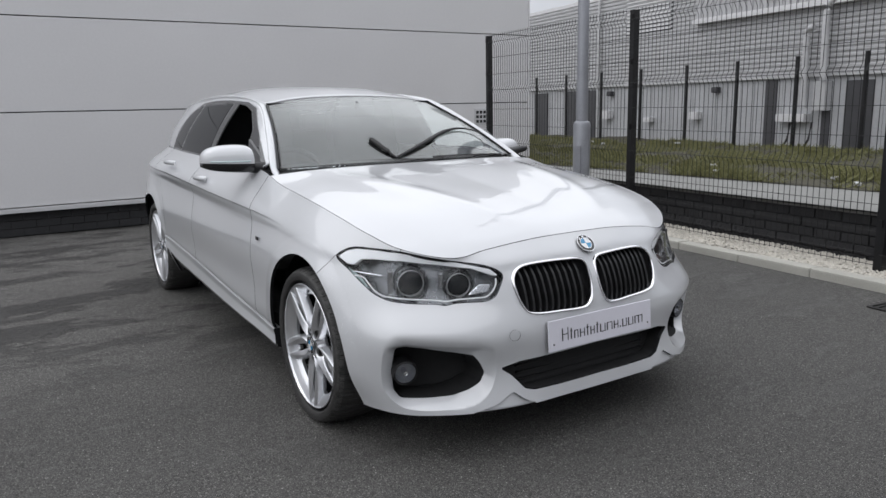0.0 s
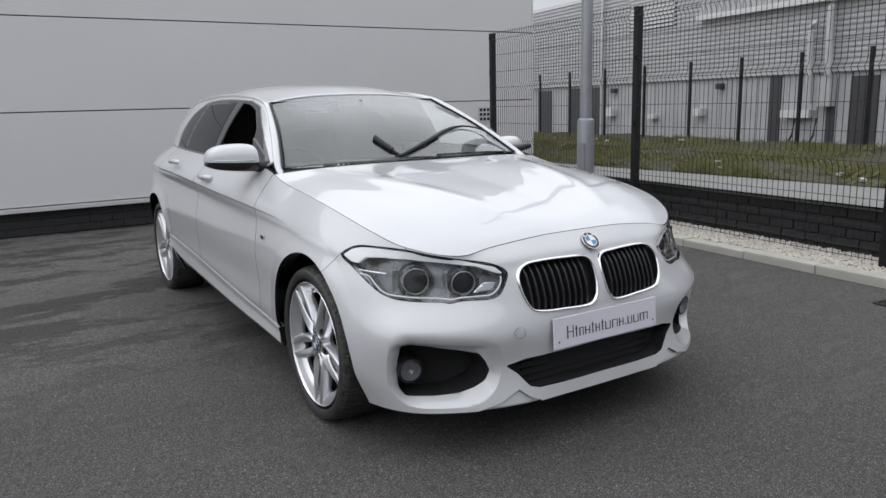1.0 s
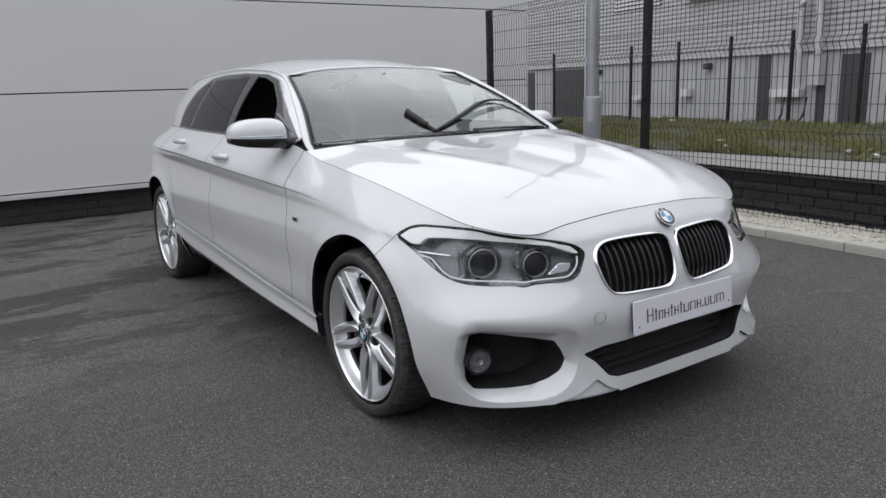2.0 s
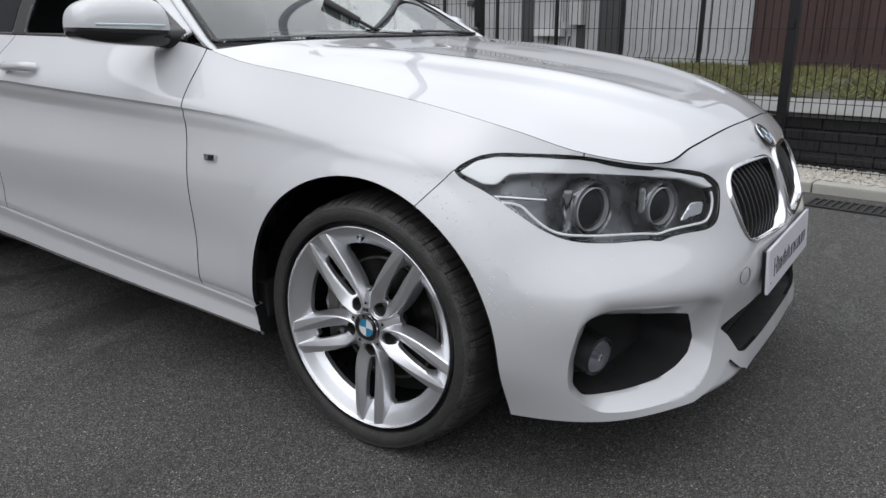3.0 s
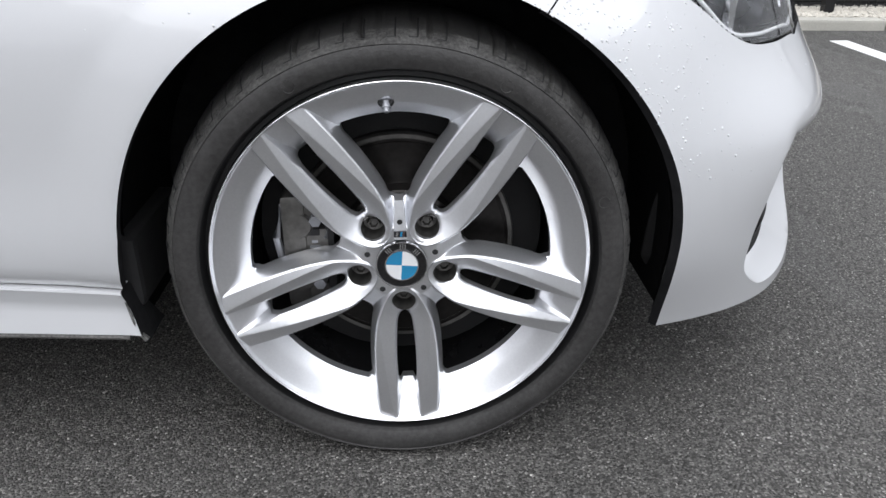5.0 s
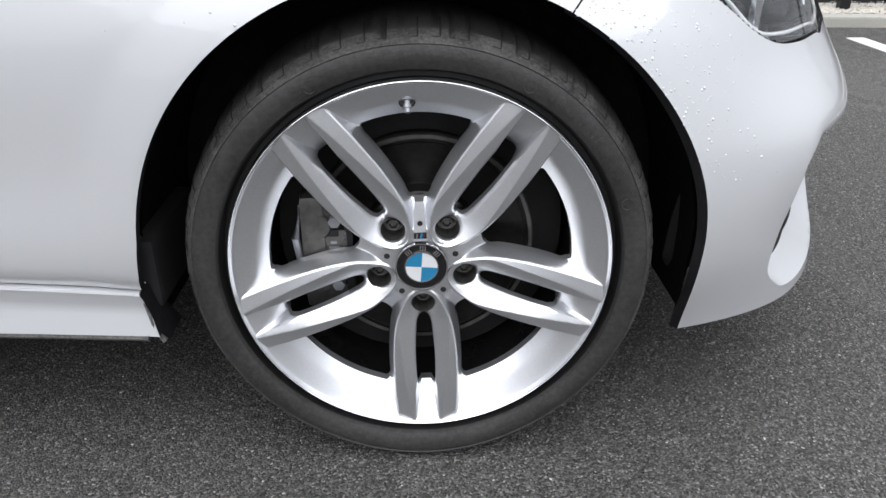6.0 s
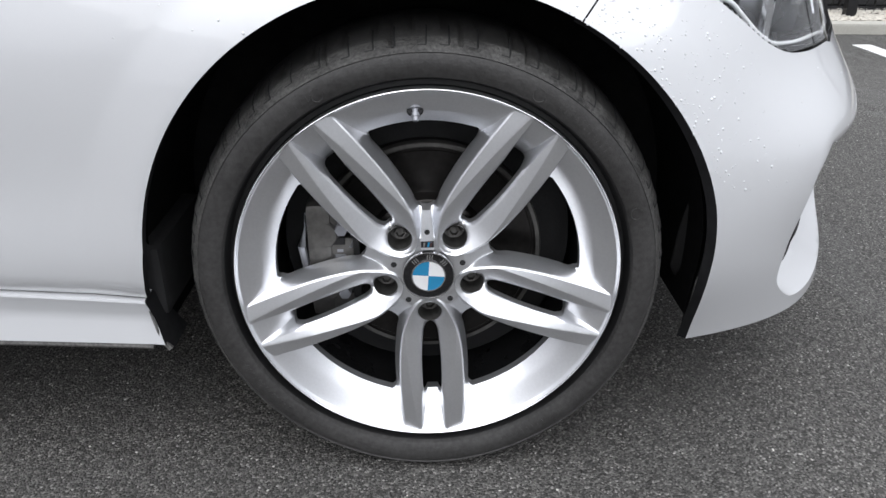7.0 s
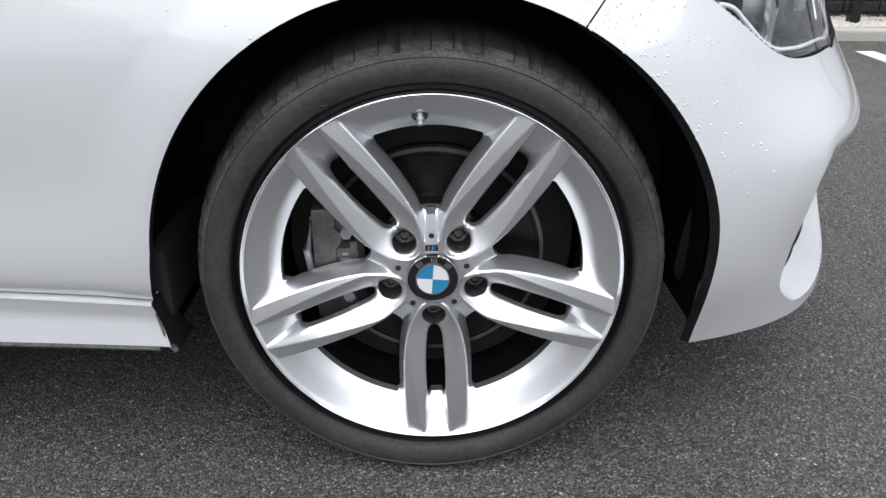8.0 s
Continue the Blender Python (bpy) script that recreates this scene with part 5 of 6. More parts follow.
# centre cap
roundel(pose(0, .0165, 0, 0, 0, 0) @ pose(0, 0, 0, 0, 4, 0), .0350, wheel)
for k in range(5):
    d = -90 + 72 * k
    c = dot_at(.0605, d)
    m = Matrix.Translation(c)
    wheel_part("bolt_seat", turned(bmesh.new(), [(.0163, .026), (.0155, .032), (.0145, .055), (.0, .057)], m, 32), STEEL, "dark bolt recess")
    wheel_part("wheel_bolt", turned(bmesh.new(), [(0, .046), (.0045, .046), (.0048, .049), (.0060, .042), (.0085, .042), (.0092, .046), (.0092, .057)], m, 6), STEEL, "wheel bolt", 20)
    c2 = dot_at(.0475, d + 36)
    if k != 2:
        wheel_part("balance_hole", turned(bmesh.new(), [(.0042, .0192), (.0039, .0182), (.0, .0180)], Matrix.Translation(c2), 16), DARK)
# small raised wedge with a coloured badge between the two upper arms
m = Matrix.Rotation(math.radians(-1.2), 4, "Y")
bm = bmesh.new()
outline = [(-.0108, .0372), (.0108, .0372), (.0100, .055), (.0070, .0890), (-.0070, .0890), (-.0100, .055)]
front_ = [bm.verts.new(m @ Vector((x * .80, .0135 + .30 * max(0, z - .052), .0372 + (z - .0372) * .985))) for x, z in outline]
back_ = [bm.verts.new(m @ Vector((x, .046, z))) for x, z in outline]
bm.faces.new(front_)
for i in range(6):
    bm.faces.new((front_[i], back_[i], back_[(i + 1) % 6], front_[(i + 1) % 6]))
wheel_part("wedge", bm, ALLOY, "", 20)
wheel_part("wedge_hole", turned(bmesh.new(), [(.0036, .0150), (.0034, .0155), (.0, .0156)], m @ Matrix.Translation((0, 0, .0615)), 18), DARK)
bm = bmesh.new()
box(bm, (0, .0128, .0455), (.0165, .002, .0085), .0006, m)
wheel_part("wheel_badge", bm, INK, "tiny striped badge", 30)
for dx, mat in ((-.0045, CHROME), (.0010, BLUE), (.0042, RED_FAR)):
    bm = bmesh.new()
    prism(bm, [(dx - .0016, .0422), (dx + .0010, .0422), (dx + .0022, .0488), (dx - .0004, .0488)], .0118, .0112, m)
    wheel_part("badge_stripe", bm, mat)
# valve
bm = bmesh.new()
VALVE = [(.2240, .0240), (.2205, .0215), (.2204, .0214), (.2165, .0188), (.2164, .0187), (.2130, .0165), (.2129, .0164), (.2085, .0135)]
tube(bm, [dot_at(r, 92.4, d) for r, d in VALVE], [.0085, .0085, .0048, .0048, .0060, .0060, .0042, .0038], 14)
wheel_part("valve", bm, GALVANISED, "metal tyre valve")
wheel_part("valve_hole", turned(bmesh.new(), [(0, .0), (.0095, .0), (.0105, .004)], Matrix.Translation(dot_at(.2228, 92.4, .0195)) @ Matrix.Rotation(math.radians(-42), 4, "X"), 20), DARK)
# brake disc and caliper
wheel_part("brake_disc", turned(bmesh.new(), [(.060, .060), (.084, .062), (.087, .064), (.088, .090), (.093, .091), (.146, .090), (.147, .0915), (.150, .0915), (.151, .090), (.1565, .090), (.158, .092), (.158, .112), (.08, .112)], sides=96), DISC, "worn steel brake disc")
wheel_part("disc_edge", turned(bmesh.new(), [(.1515, .0895), (.157, .0893), (.1586, .092), (.1586, .100)], sides=96), STEEL, "rust-worn bright disc edge")
bm = bmesh.new()
box(bm, (-.146, .082, 0), (.034, .055, .168), .012)
box(bm, (-.120, .074, .000), (.040, .030, .070), .010)
for z, h in ((.066, .034), (-.066, .034)):
    box(bm, (-.128, .076, z), (.050, .034, h), .009)
for z in (.040, -.040):
    turned(bm, [(.0, -.030), (.017, -.030), (.020, -.026), (.020, .0)], Matrix.Translation((-.140, .085, z)), 20)
wheel_part("brake_caliper", bm, STEEL, "grey brake caliper", 40)
bm = bmesh.new()
box(bm, (-.099, .072, 0), (.012, .022, .118), .003)
# two dark slabs on the caliper's face paint the shade of gaps
for z in (.030, -.030):
    box(bm, (-.122, .0588, z), (.020, .003, .010), .001)
wheel_part("brake_pad", bm, DARK, "", 40)
bm = bmesh.new()
for z in (.048, -.048):
    tube(bm, [(-.116, .052, z), (-.116, .075, z)], [.0085, .0105], 6)
tube(bm, [(-.166, .070, -.03), (-.172, .066, .02), (-.160, .066, .066), (-.138, .066, .082), (-.112, .072, .085)], .0055, 8)
tube(bm, [(-.105, .062, .020), (-.098, .062, .045), (-.105, .062, .075)], .0035, 8)
wheel_part("caliper_fitting", bm, GALVANISED, "pale metal clips and pipe", 40)
bm = bmesh.new()
for k, (z, w) in enumerate(((.016, .004), (.008, .007), (.0, .005), (-.008, .007), (-.016, .004))):
    box(bm, (-.119, .0585, z), (w * 2, .002, .0035), 0)
wheel_part("cast_mark", bm, GALVANISED)
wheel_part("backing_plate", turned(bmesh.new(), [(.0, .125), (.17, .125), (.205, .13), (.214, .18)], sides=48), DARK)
for at, half_turn in ((-2.69, 0), (0, 180), (-2.69, 180)):
    y = -.843 if not half_turn else .843
    copy_thing(wheel, pose(at, y, AXLE, 0, 0, half_turn))


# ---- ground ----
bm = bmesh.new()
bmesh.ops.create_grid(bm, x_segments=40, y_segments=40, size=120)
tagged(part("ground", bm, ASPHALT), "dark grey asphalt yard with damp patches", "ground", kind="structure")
bm = bmesh.new()
box(bm, (2.39, .85, .002), (.10, 3.0, .004), .001)
tagged(part("bay_line", bm, LINE_PAINT), "white painted parking bay line on asphalt", "road marking", kind="structure")

# ---- building behind the car ----
WALL_X = -5.85
wall = tagged(boxed("wall_west", (WALL_X - .25, -4.5, 2.13), (.3, 18.86, 3.80), DARK_FAR), "light grey flat panel wall over a dark plinth", "wall", kind="structure")
edges = [.305, 1.248, 2.175, 3.10, 4.03]
for a, b in zip(edges, edges[1:]):
    boxed("wall_panel", (WALL_X - .05, -4.475, (a + b) / 2), (.1, 18.9, b - a - .012), CLADDING, wall, .004)
boxed("flashing", (WALL_X - .04, -4.475, .277), (.13, 18.9, .045), WHITE_TRIM, wall, .006)
boxed("plinth_core", (WALL_X - .30, -4.5, .13), (.4, 18.8, .26), DARK, wall)
corner = boxed("corner_trim", (WALL_X - .06, 4.982, 2.17), (.16, .014, 3.73), CLADDING, wall, .002)
boxed("end_panel", (WALL_X - 4.1, 4.975, 2.17), (7.9, .012, 3.73), CLADDING, wall, .002)

# air brick high on the wall
vent = tagged(boxed("wall_vent", (WALL_X + .006, 4.13, 1.06), (.014, .20, .22), WHITE_TRIM, None, .003), "small square ventilation grille on grey wall", "vent")
for i in range(3):
    for j in range(3):
        boxed("vent_slot", (WALL_X + .014, 4.07 + .06 * i, 1.0 + .062 * j), (.004, .042, .040), DARK, vent)


# ---- kerb, gravel strip, low brick wall ----
def kerb_y(x):
    return 2.90 - .085 * x


def fence_y(x):
    return 3.20 - .095 * x


def wall_y(x):
    return 3.47 - .095 * x


kerb = tagged(new("kerb"), "pale concrete kerb along the asphalt", "kerb", kind="structure")
unit = bmesh.new()
box(unit, (0, .065, .000), (.606, .13, .124), .014)
me = bpy.data.meshes.new("kerb_stone")
unit.to_mesh(me)
unit.free()
me.materials.append(KERB)
rnd = random.Random(3)
turn = math.degrees(math.atan(-.085))
for k in range(34):
    x = -6.0 + .612 * math.cos(math.radians(turn)) * k
    ob = new("kerb_stone", me)
    ob.parent = kerb
    ob.matrix_basis = pose(x, kerb_y(x) + rnd.uniform(-.004, .004), rnd.uniform(-.003, .003), 0, 0, turn + rnd.uniform(-.25, .25))

bm = bmesh.new()
a, b = -6.6, 14.0
vs = [bm.verts.new(p) for p in ((a, kerb_y(a) + .12, .048), (b, kerb_y(b) + .12, .048), (b, wall_y(b) + .02, .048), (a, wall_y(a) + .02, .048))]
bm.faces.new(vs)
tagged(part("gravel_bed", bm, GRAVEL), "strip of pale gravel behind the kerb", "gravel", kind="structure")
rnd = random.Random(11)
pv, pf = [], []
base = [(0, 0, 1), (0, 0, -.6)] + [(math.cos(k * math.tau / 5), math.sin(k * math.tau / 5), 0) for k in range(5)]
tri = [(0, 2 + k, 2 + (k + 1) % 5) for k in range(5)] + [(1, 2 + (k + 1) % 5, 2 + k) for k in range(5)]
for k in range(15000):
    x = rnd.uniform(-2.8, 4.6) if k < 13200 else rnd.uniform(-6, 6)
    y = rnd.uniform(kerb_y(x) + .125, wall_y(x) - .01) if wall_y(x) > kerb_y(x) + .15 else kerb_y(x) + .13
    r = rnd.uniform(.009, .019)
    o, sp, st = len(pv), rnd.uniform(0, 6.3), rnd.uniform(.6, 1.0)
    z = .050 + rnd.uniform(0, .016) + .012 * max(0, 1 - abs(y - kerb_y(x) - .40) / .25)
    for px, py, pz in base:
        jx = r * rnd.uniform(.75, 1.2)
        pv.append((x + jx * (px * math.cos(sp) - py * math.sin(sp)), y + jx * st * (px * math.sin(sp) + py * math.cos(sp)), z + jx * pz * .7))
    pf += [tuple(i + o for i in t3) for t3 in tri]
me = bpy.data.meshes.new("gravel")
me.from_pydata(pv, [], pf)
me.materials.append(GRAVEL)
tagged(new("gravel", me), "loose pale buff gravel stones", "gravel", kind="stuff")

turn = math.degrees(math.atan(-.095))
brick_wall = tagged(new("brick_wall"), "low dark brick retaining wall behind the fence", "wall", kind="structure")
brick_wall.matrix_basis = pose(0, wall_y(0), .018, 0, 0, turn)
boxed("mortar", (.0, .115, .18), (13.2, .19, .36), PLINTH, brick_wall)
unit = bmesh.new()
box(unit, (0, .05, .0325), (.215, .10, .065), .004)
brick_me = bpy.data.meshes.new("brick")
unit.to_mesh(brick_me)
unit.free()
brick_me.materials.append(PLINTH)
rnd = random.Random(4)
count = 0
rest_v, rest_f = [], []
cube_f = [(0, 1, 2, 3), (7, 6, 5, 4), (0, 4, 5, 1), (1, 5, 6, 2), (2, 6, 7, 3), (3, 7, 4, 0)]
for row in range(5):
    for k in range(-29, 28):
        x = k * .225 + (.1125 if row % 2 else 0)
        y, z = rnd.uniform(0, .004), .005 + row * .075
        if -3.1 < x < 2.9 and count < 290:
            ob = new("brick", brick_me)
            ob.parent, count = brick_wall, count + 1
            ob.matrix_basis = pose(x, y, z, 0, 0, rnd.uniform(-.4, .4))
        else:
            o = len(rest_v)
            rest_v += [(x + sx * .1075, y + sy, z + sz) for sz in (0, .065) for sx, sy in ((-1, 0), (1, 0), (1, .1), (-1, .1))]
            rest_f += [tuple(i + o for i in q) for q in cube_f]
me = bpy.data.meshes.new("far_bricks")
me.from_pydata(rest_v, [], rest_f)
me.materials.append(PLINTH)
far_bricks = new("far_bricks", me)
far_bricks.parent = brick_wall
tagged(far_bricks, kind="stuff")

# plinth bricks of the building, in dark courses
rest_v, rest_f = [], []
for row in range(3):
    for k in range(84):
        y = -13.8 + k * .225 + (.1125 if row % 2 else 0)
        if y > 4.85:
            continue
        o, z = len(rest_v), .012 + row * .080
        rest_v += [(WALL_X - .06 + sx, y + sy * .1100, z + sz) for sz in (0, .075) for sx, sy in ((-.1, -1), (.0, -1), (.0, 1), (-.1, 1))]
        rest_f += [tuple(i + o for i in q) for q in cube_f]
me = bpy.data.meshes.new("plinth_bricks")
me.from_pydata(rest_v, [], rest_f)
me.materials.append(PLINTH)
plinth = new("plinth_bricks", me)
plinth.parent = wall
tagged(plinth, kind="stuff")

# ---- fence ----
LINE_TURN = math.degrees(math.atan(-.095))


def fence_post(x, tall=2.0):
    ob = tagged(new("fence_post"), "black square steel fence post standing in gravel", "fence post", "fence posts")
    ob.matrix_basis = pose(x, fence_y(x), .045, 0, 0, LINE_TURN)
    boxed("post", (0, 0, tall / 2), (.062, .062, tall), FENCE_BLACK, ob, .004)
    boxed("post_cap", (0, 0, tall + .006), (.066, .066, .014), FENCE_BLACK, ob, .003)
    for z in (.35, .95, 1.55, 1.95):
        boxed("clamp", (0, -.036, z), (.03, .012, .05), FENCE_BLACK, ob, .002)
    return ob


POSTS = [-5.01, -2.37, .125, 2.62, 5.12]
for x in POSTS:
    fence_post(x)


def wire_profile(z):
    """The folds that stiffen the mesh."""
    return .030 * sum(max(0, 1 - abs(z - f) / .05) for f in (.12, .70, 1.33, 1.90))


for a, b in zip(POSTS, POSTS[1:]):
    long_ = (b - a) / math.cos(math.radians(LINE_TURN))
    panel = tagged(new("mesh_panel"), "black welded mesh fence panel with folded stiffening ribs", "fence panel", "fence panels")
    panel.matrix_basis = pose(a, fence_y(a), .07, 0, 0, LINE_TURN)
    levels = sorted({.03, 2.0, *[f + d for f in (.12, .70, 1.33, 1.90) for d in (-.05, 0, .05)]})
    bm = bmesh.new()
    n = int(long_ / .05)
    for k in range(1, n):
        u = .03 + (long_ - .06) * k / n
        tube(bm, [(u, -.03 - wire_profile(z), z) for z in levels], .0031, 4, False)
    tagged(part("upright_wire", bm, FENCE_BLACK, panel), kind="stuff")
    bm = bmesh.new()
    for z in [.04, .12, .27, .45, .70, .90, 1.10, 1.33, 1.52, 1.72, 1.90, 1.98]:
        tube(bm, [(.03, -.034 - wire_profile(z), z), (long_ - .03, -.034 - wire_profile(z), z)], .0022, 4, False)
    tagged(part("cross_wire", bm, FENCE_BLACK, panel), kind="stuff")

# lamp column inside the fence
post = tagged(new("street_lamp"), "galvanised steel lamp column with a wider base", "lamp post")
post.matrix_basis = pose(-2.97, 3.345, .045)
part("base", turned(bmesh.new(), [(.086, 0), (.086, .955), (.080, .985), (.060, 1.0), (0, 1.0)], Matrix.Rotation(math.pi / 2, 4, "X"), 32), GALVANISED, post, "", 40)
part("shaft", tube(bmesh.new(), [(0, 0, .98), (0, 0, 6.2)], [.060, .044], 24), GALVANISED, post, "", 40)
boxed("base_door", (.03, -.081, .55), (.09, .012, .42), GALVANISED, post, .004)
part("head_arm", tube(bmesh.new(), [(0, 0, 6.15), (.1, -.1, 6.3), (.5, -.5, 6.38)], .03, 12), GALVANISED, post, "", 40)
boxed("lamp_head", (.62, -.62, 6.38), (.34, .20, .08), GALVANISED, post, .03, m=Matrix())

# drain grating set in the asphalt by the kerb
drain = tagged(new("drain_grating"), "cast iron drain grating in asphalt by the kerb", "drain")
drain.matrix_basis = pose(.65, 2.562, .0, 0, 0, -6)
bm = bmesh.new()
for c, s in (((0, -.105, .004), (.42, .02, .012)), ((0, .105, .004), (.42, .02, .012)), ((-.205, 0, .004), (.02, .19, .012)), ((.205, 0, .004), (.02, .19, .012))):
    box(bm, c, s, .002)
part("grate_frame", bm, IRON, drain)
boxed("grate_pit", (0, 0, .0015), (.40, .19, .003), DARK, drain)
for k in range(9):
    boxed("grate_bar", (-.165 + .041 * k, 0, .006), (.017, .20, .010), IRON, drain, .002, m=Matrix.Rotation(.0, 4, "Z"))

# ---- beyond the fence ----
terrace = bmesh.new()
edge_ = [(-14, wall_y(-14) - .012), (14, wall_y(14) - .012), (14, 4.66), (-14, 4.66)]
upper_ = [terrace.verts.new((x, y, .424)) for x, y in edge_]
lower_ = [terrace.verts.new((x, y, .394)) for x, y in edge_]
terrace.faces.new(upper_)
for k in range(4):
    terrace.faces.new((upper_[k], lower_[k], lower_[(k + 1) % 4], upper_[(k + 1) % 4]))
tagged(part("path", terrace, CONCRETE), "pale concrete footpath behind the wall", "path", kind="structure")
bm = bmesh.new()
nx, ny = 60, 24
g = [[bm.verts.new((-22 + 44 * i / nx, 4.58 + .017 * (-22 + 44 * i / nx) + 9.5 * j / ny, .430 + .03 * math.sin(i * 1.7) * min(j, 1) + .025 * math.sin(i * .9 + j) * min(j, 1) - .012 * j * 9.5 / ny)) for j in range(ny + 1)] for i in range(nx + 1)]
for i in range(nx):
    for j in range(ny):
        bm.faces.new((g[i][j], g[i + 1][j], g[i + 1][j + 1], g[i][j + 1]))
tagged(part("turf", bm, SOIL, None, "", 60), "uneven turf bank between path and building", "grass", kind="structure")
rnd = random.Random(8)
gv, gf = [], []
for k in range(150000):
    x = rnd.uniform(-13, 4.0)
    y = 4.60 + .017 * x + 6.0 * rnd.random() ** 1.3
    z = .435 - .012 * (y - 4.4)
    clump = .6 * noise.noise(Vector((x * 1.1, y * 1.1, 2))) + .7 * noise.noise(Vector((x * 4.5, y * 4.5, 7)))
    if rnd.random() > (clump + .16) * 2.0:
        continue
    tall = rnd.random() ** 3
    h, wd = rnd.uniform(.03, .08) * (.8 + 1.4 * max(0, clump)) + .10 * tall * max(0, clump), rnd.uniform(.004, .010)
    a, lean = rnd.uniform(0, math.tau), rnd.uniform(-.05, .05)
    dx, dy = wd * math.cos(a), wd * math.sin(a)
    o = len(gv)
    gv += [(x - dx, y - dy, z), (x + dx, y + dy, z), (x + lean + dx * .5, y + lean * .6 + dy * .5, z + h * .6), (x + lean * 2, y + lean, z + h)]
    gf += [(o, o + 1, o + 2), (o, o + 2, o + 3)]
me = bpy.data.meshes.new("grass")
me.from_pydata(gv, [], gf)
me.materials.append(GRASS)
tagged(new("grass", me), "rough tufted green grass with bare patches", "grass", kind="stuff")
for x, y in ((-7.6, 8.2), (-3.1, 5.6), (-.95, 4.82), (-5.2, 5.4), (.9, 5.3), (-2.6, 5.0), (-1.35, 5.15), (-6.6, 9.1), (-8.3, 8.6)):
    bm = bmesh.new()
    box(bm, (x, y, .455), (rnd.uniform(.05, .12), .05, .03), .010, None)
    bmesh.ops.rotate(bm, verts=bm.verts, cent=(x, y, .5), matrix=Matrix.Rotation(rnd.uniform(0, 3), 3, "Z"))
    tagged(part("litter", bm, WHITE_TRIM), "scrap of white paper litter on grass", "litter", "litter")

# far building: profiled cladding over plain panels
FAR = pose(0, 10.0, 0, 0, 0, math.degrees(math.atan(-.16)))
far = tagged(new("warehouse"), "grey warehouse with horizontal profiled cladding and plain lower panels", "building")
far.matrix_basis = FAR
K = 1 / math.cos(math.atan(-.16))


def far_box(name, x0, x1, z0, z1, out, deep, mat, parent=None, bevel=0.0, label=""):
    return boxed(name, ((x0 + x1) / 2 * K, deep / 2 - out, (z0 + z1) / 2), ((x1 - x0) * K, deep, z1 - z0), mat, parent or far, bevel, label)


far_box("core", -24, -1.72, .1, 3.7, -.2, 5, DARK_FAR)
# horizontal ribs of the upper cladding
bm = bmesh.new()
z = 1.62
while z < 3.72:
    prof_ = [(0, z), (.028, z + .012), (.028, z + .050), (0, z + .062), (0, z + .090)]
    for (o0, z0), (o1, z1) in zip(prof_, prof_[1:]):
        bm.faces.new([bm.verts.new(p) for p in ((-24 * K, -o0 - .03, z0), (-1.72 * K, -o0 - .03, z0), (-1.72 * K, -o1 - .03, z1), (-24 * K, -o1 - .03, z1))])
    z += .090
part("profiled_cladding", bm, CLAD_FAR, far, "grey horizontally profiled cladding")
far_box("drip_rail", -24, -1.72, 1.585, 1.625, .07, .1, WHITE_TRIM, None, .006)
far_box("roof_edge", -24, -8.2, 3.70, 3.80, .06, .3, CLADDING, None, .01)
# plain lower panels with narrow joints
x = -15.4
while x < -1.8:
    w = 1.0
    far_box("lower_panel", x, min(x + w - .02, -1.77), .2, 1.585, .0, .08, BOARD_FAR, None, .004)
    x += w
    for k in range(2):
        far_box("panel_rib", x - .36 - .33 * k, x - .34 - .33 * k, .2, 1.585, .012, .02, BOARD_FAR)
# upper volume with upright ribs
far_box("upper_wall", -7.95, -1.72, 2.86, 4.6, .12, .6, CLAD_FAR)
far_box("ledge", -7.95, -1.72, 2.76, 2.86, .22, .4, CLADDING, None, .01, "pale ledge")
for k in range(34):
    far_box("upright_rib", -7.85 + .17 * k, -7.80 + .17 * k, 2.87, 4.6, .15, .05, CLAD_FAR)
far_box("high_window", -6.1, -5.1, 3.02, 3.6, .16, .05, DARK_FAR, None, .01)
# louvre
louvre = far_box("louvre", -10.35, -8.75, 2.74, 3.74, .05, .06, DARK_FAR, None, .005, "dark ventilation louvre")
for k in range(11):
    far_box("louvre_blade", -10.3, -8.8, 2.78 + .086 * k, 2.815 + .086 * k, .085, .05, CLADDING, louvre)
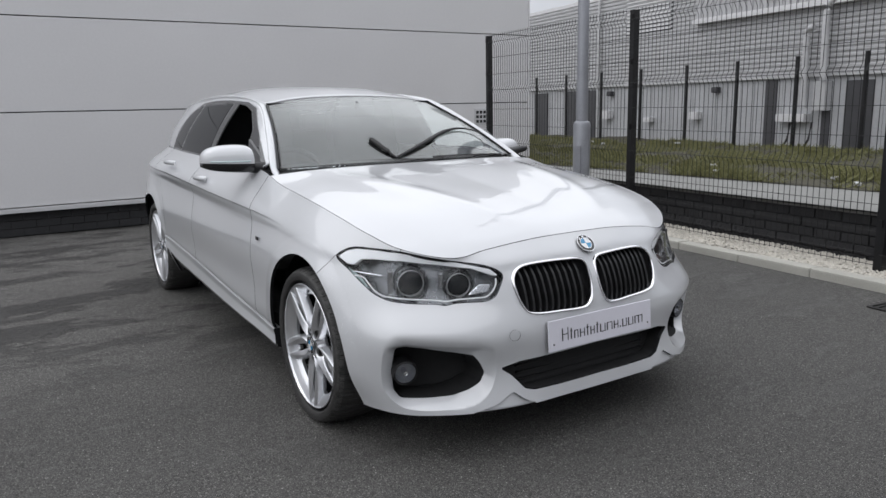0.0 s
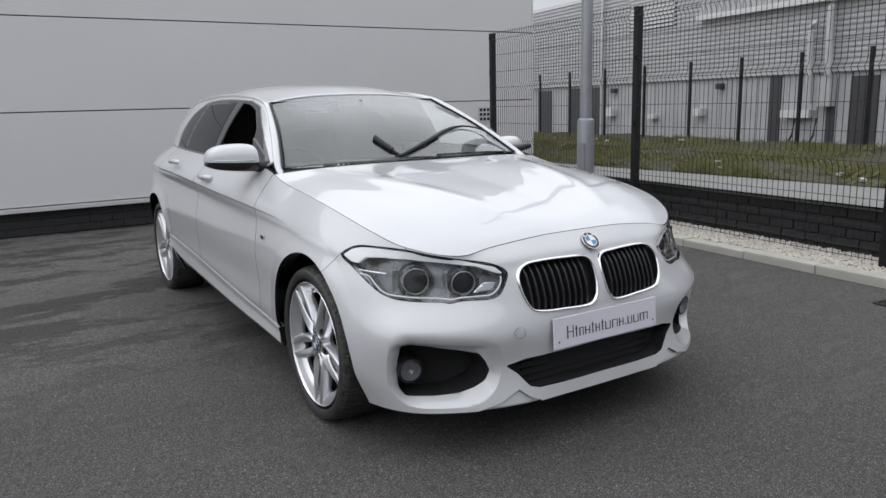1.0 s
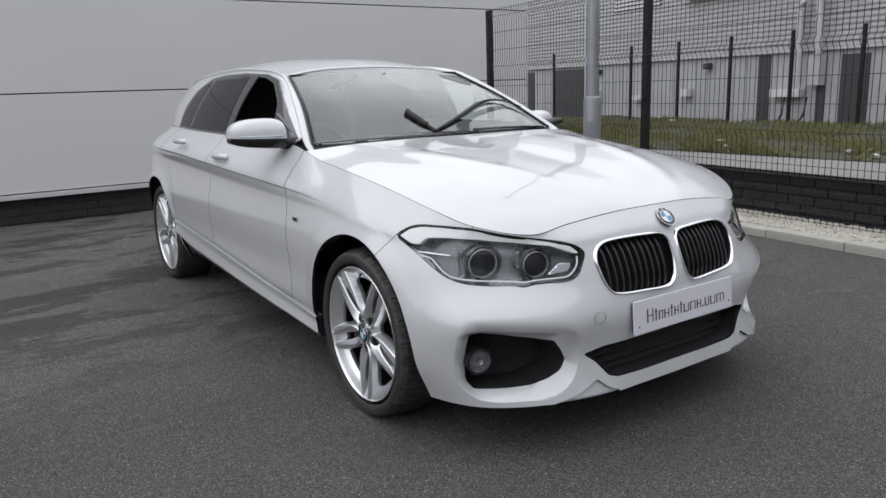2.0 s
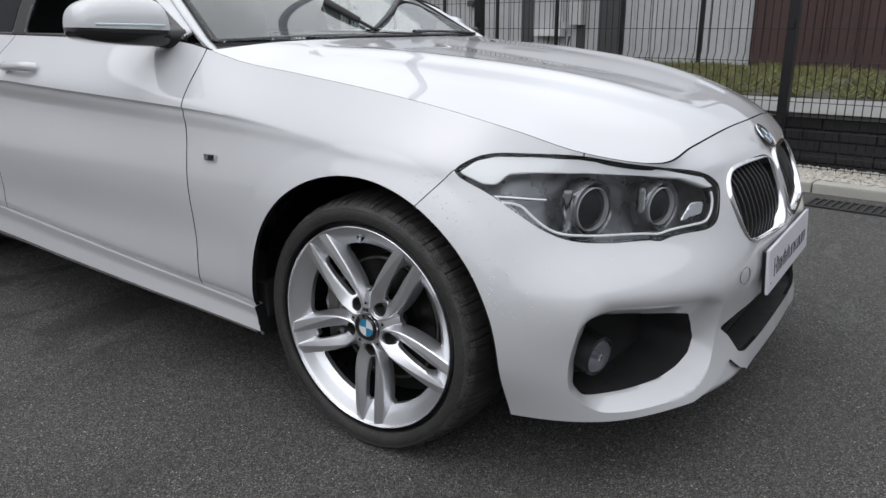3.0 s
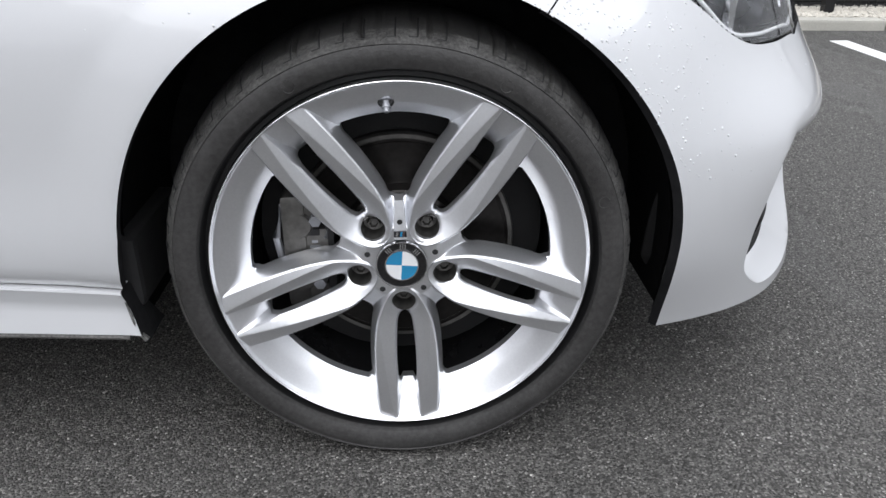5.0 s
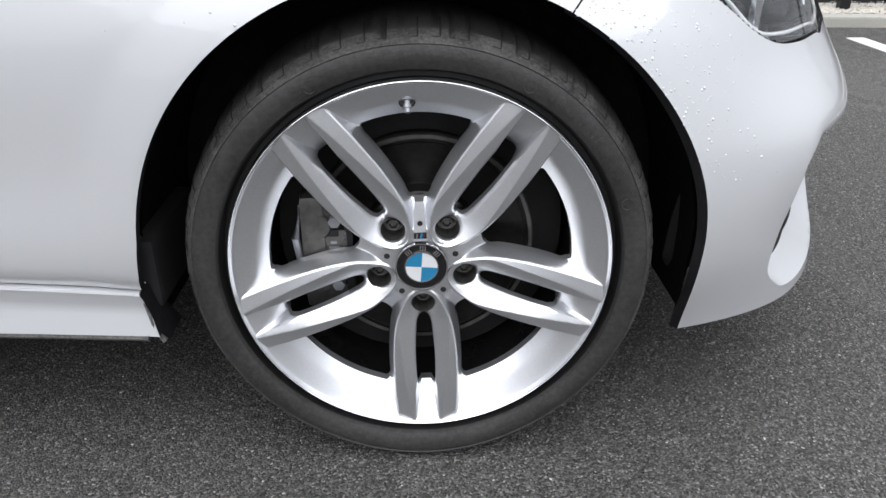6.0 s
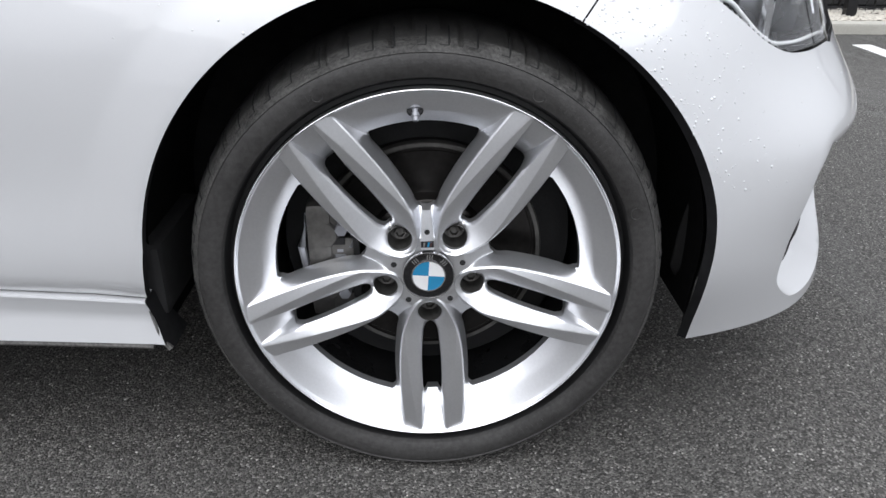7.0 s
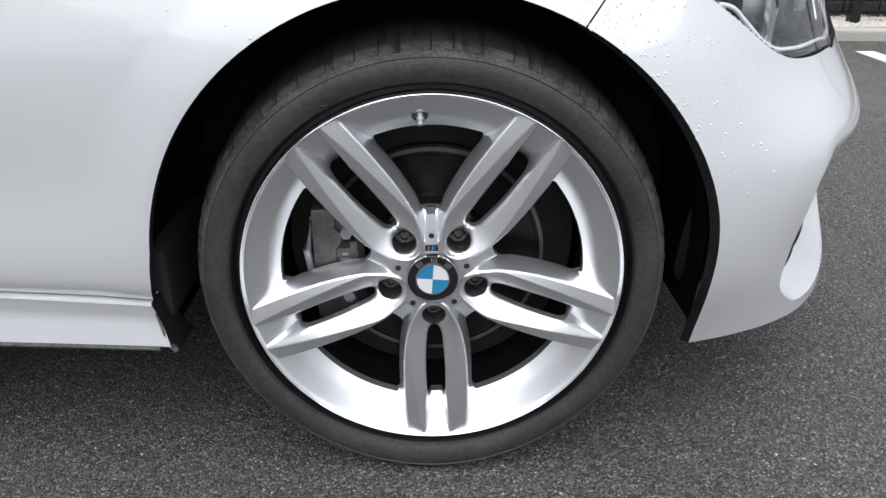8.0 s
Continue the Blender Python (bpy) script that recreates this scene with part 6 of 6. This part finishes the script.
# dark slabs standing for doors, a recess, a cabinet and frames in the lower wall
for x0, x1, z1 in ((-14.6, -13.9, 1.50), (-12.9, -11.55, 1.52), (-6.12, -5.86, 1.56), (-4.42, -3.92, 1.50), (-4.86, -4.70, 1.50)):
    far_box("dark_door", x0, x1, .2, z1, .03, .05, DARK_FAR, None, .005, "dark grey slab on the lower wall")
far_box("red_panel", -1.72, 3.4, .2, 3.2, .02, 4.0, RED_FAR, None, .01, "dark red end wall")
for k in range(12):
    far_box("red_rib", -1.62 + .44 * k, -1.57 + .44 * k, .2, 3.2, .045, .03, RED_FAR)
for x, z, w, h in ((-5.42, .87, .62, .14), (-7.9, .90, .22, .16), (-11.0, .9, .25, .2), (-9.4, .8, .25, .1)):
    far_box("service_box", x - w / 2, x + w / 2, z - h / 2, z + h / 2, .16, .16, CLADDING, None, .01, "grey service box")
for x in (-7.35, -10.9):
    far_box("wall_light", x - .07, x + .07, 1.36, 1.48, .14, .14, DARK_FAR, None, .03)
for pts, r in ((((-5.0, 2.42), (-5.11, 2.40), (-5.13, 2.30), (-5.10, 1.05)), .055), (((-4.55, 2.86), (-4.72, 2.78), (-4.76, 2.62), (-4.74, 1.52)), .06), (((-11.35, 3.7), (-11.35, .3)), .035)):
    bm = bmesh.new()
    run = even([(x * K, -.19, z) for x, z in pts], 20) if len(pts) > 2 else [(x * K, -.12, z) for x, z in pts]
    tube(bm, [tuple(p) for p in run], r, 12)
    part("duct_pipe", bm, DUCT, far, "pale round duct", 60)
for x in (-5.35, -4.9):
    bm = bmesh.new()
    tube(bm, [(x * K, -.2, .80), (x * K - .05, -.2, .5), (x * K - .2, -.12, .36)], .02, 8)
    part("hose", bm, DARK_FAR, far, "", 60)
far_box("gauge_frame", -4.95, -4.70, 1.0, 1.5, .17, .17, DUCT, None, .01)

# thin railing before the far building
for k, x in enumerate((-14.75, -13.29, -11.83, -10.33, -8.88, -7.45, -6.12, -4.80, -3.53, -2.2, -.9, .4)):
    ob = tagged(new("railing_post"), "thin black railing post in grass before the warehouse", "railing post", "railing posts")
    ob.matrix_basis = FAR @ pose(x * K, -.75, .30)
    boxed("post", (0, 0, .80), (.05, .05, 1.6), FENCE_BLACK, ob, .004)
    boxed("foot", (0, 0, .01), (.12, .12, .02), FENCE_BLACK, ob, .002)
    boxed("cap", (0, 0, 1.605), (.056, .056, .012), FENCE_BLACK, ob, .002)

# plain unseen walls added behind the camera, to darken the car's front and its reflections
back = tagged(boxed("wall_south", (2, -26, 2.3), (90, .4, 4.6), BOARD_FAR), "unseen grey wall added across the yard for reflections", "wall", kind="structure")
side = tagged(boxed("wall_east", (12, -6, 3.7), (.4, 44, 7.4), BOARD_FAR), "unseen plain grey wall added to darken the car's front", "wall", kind="structure")
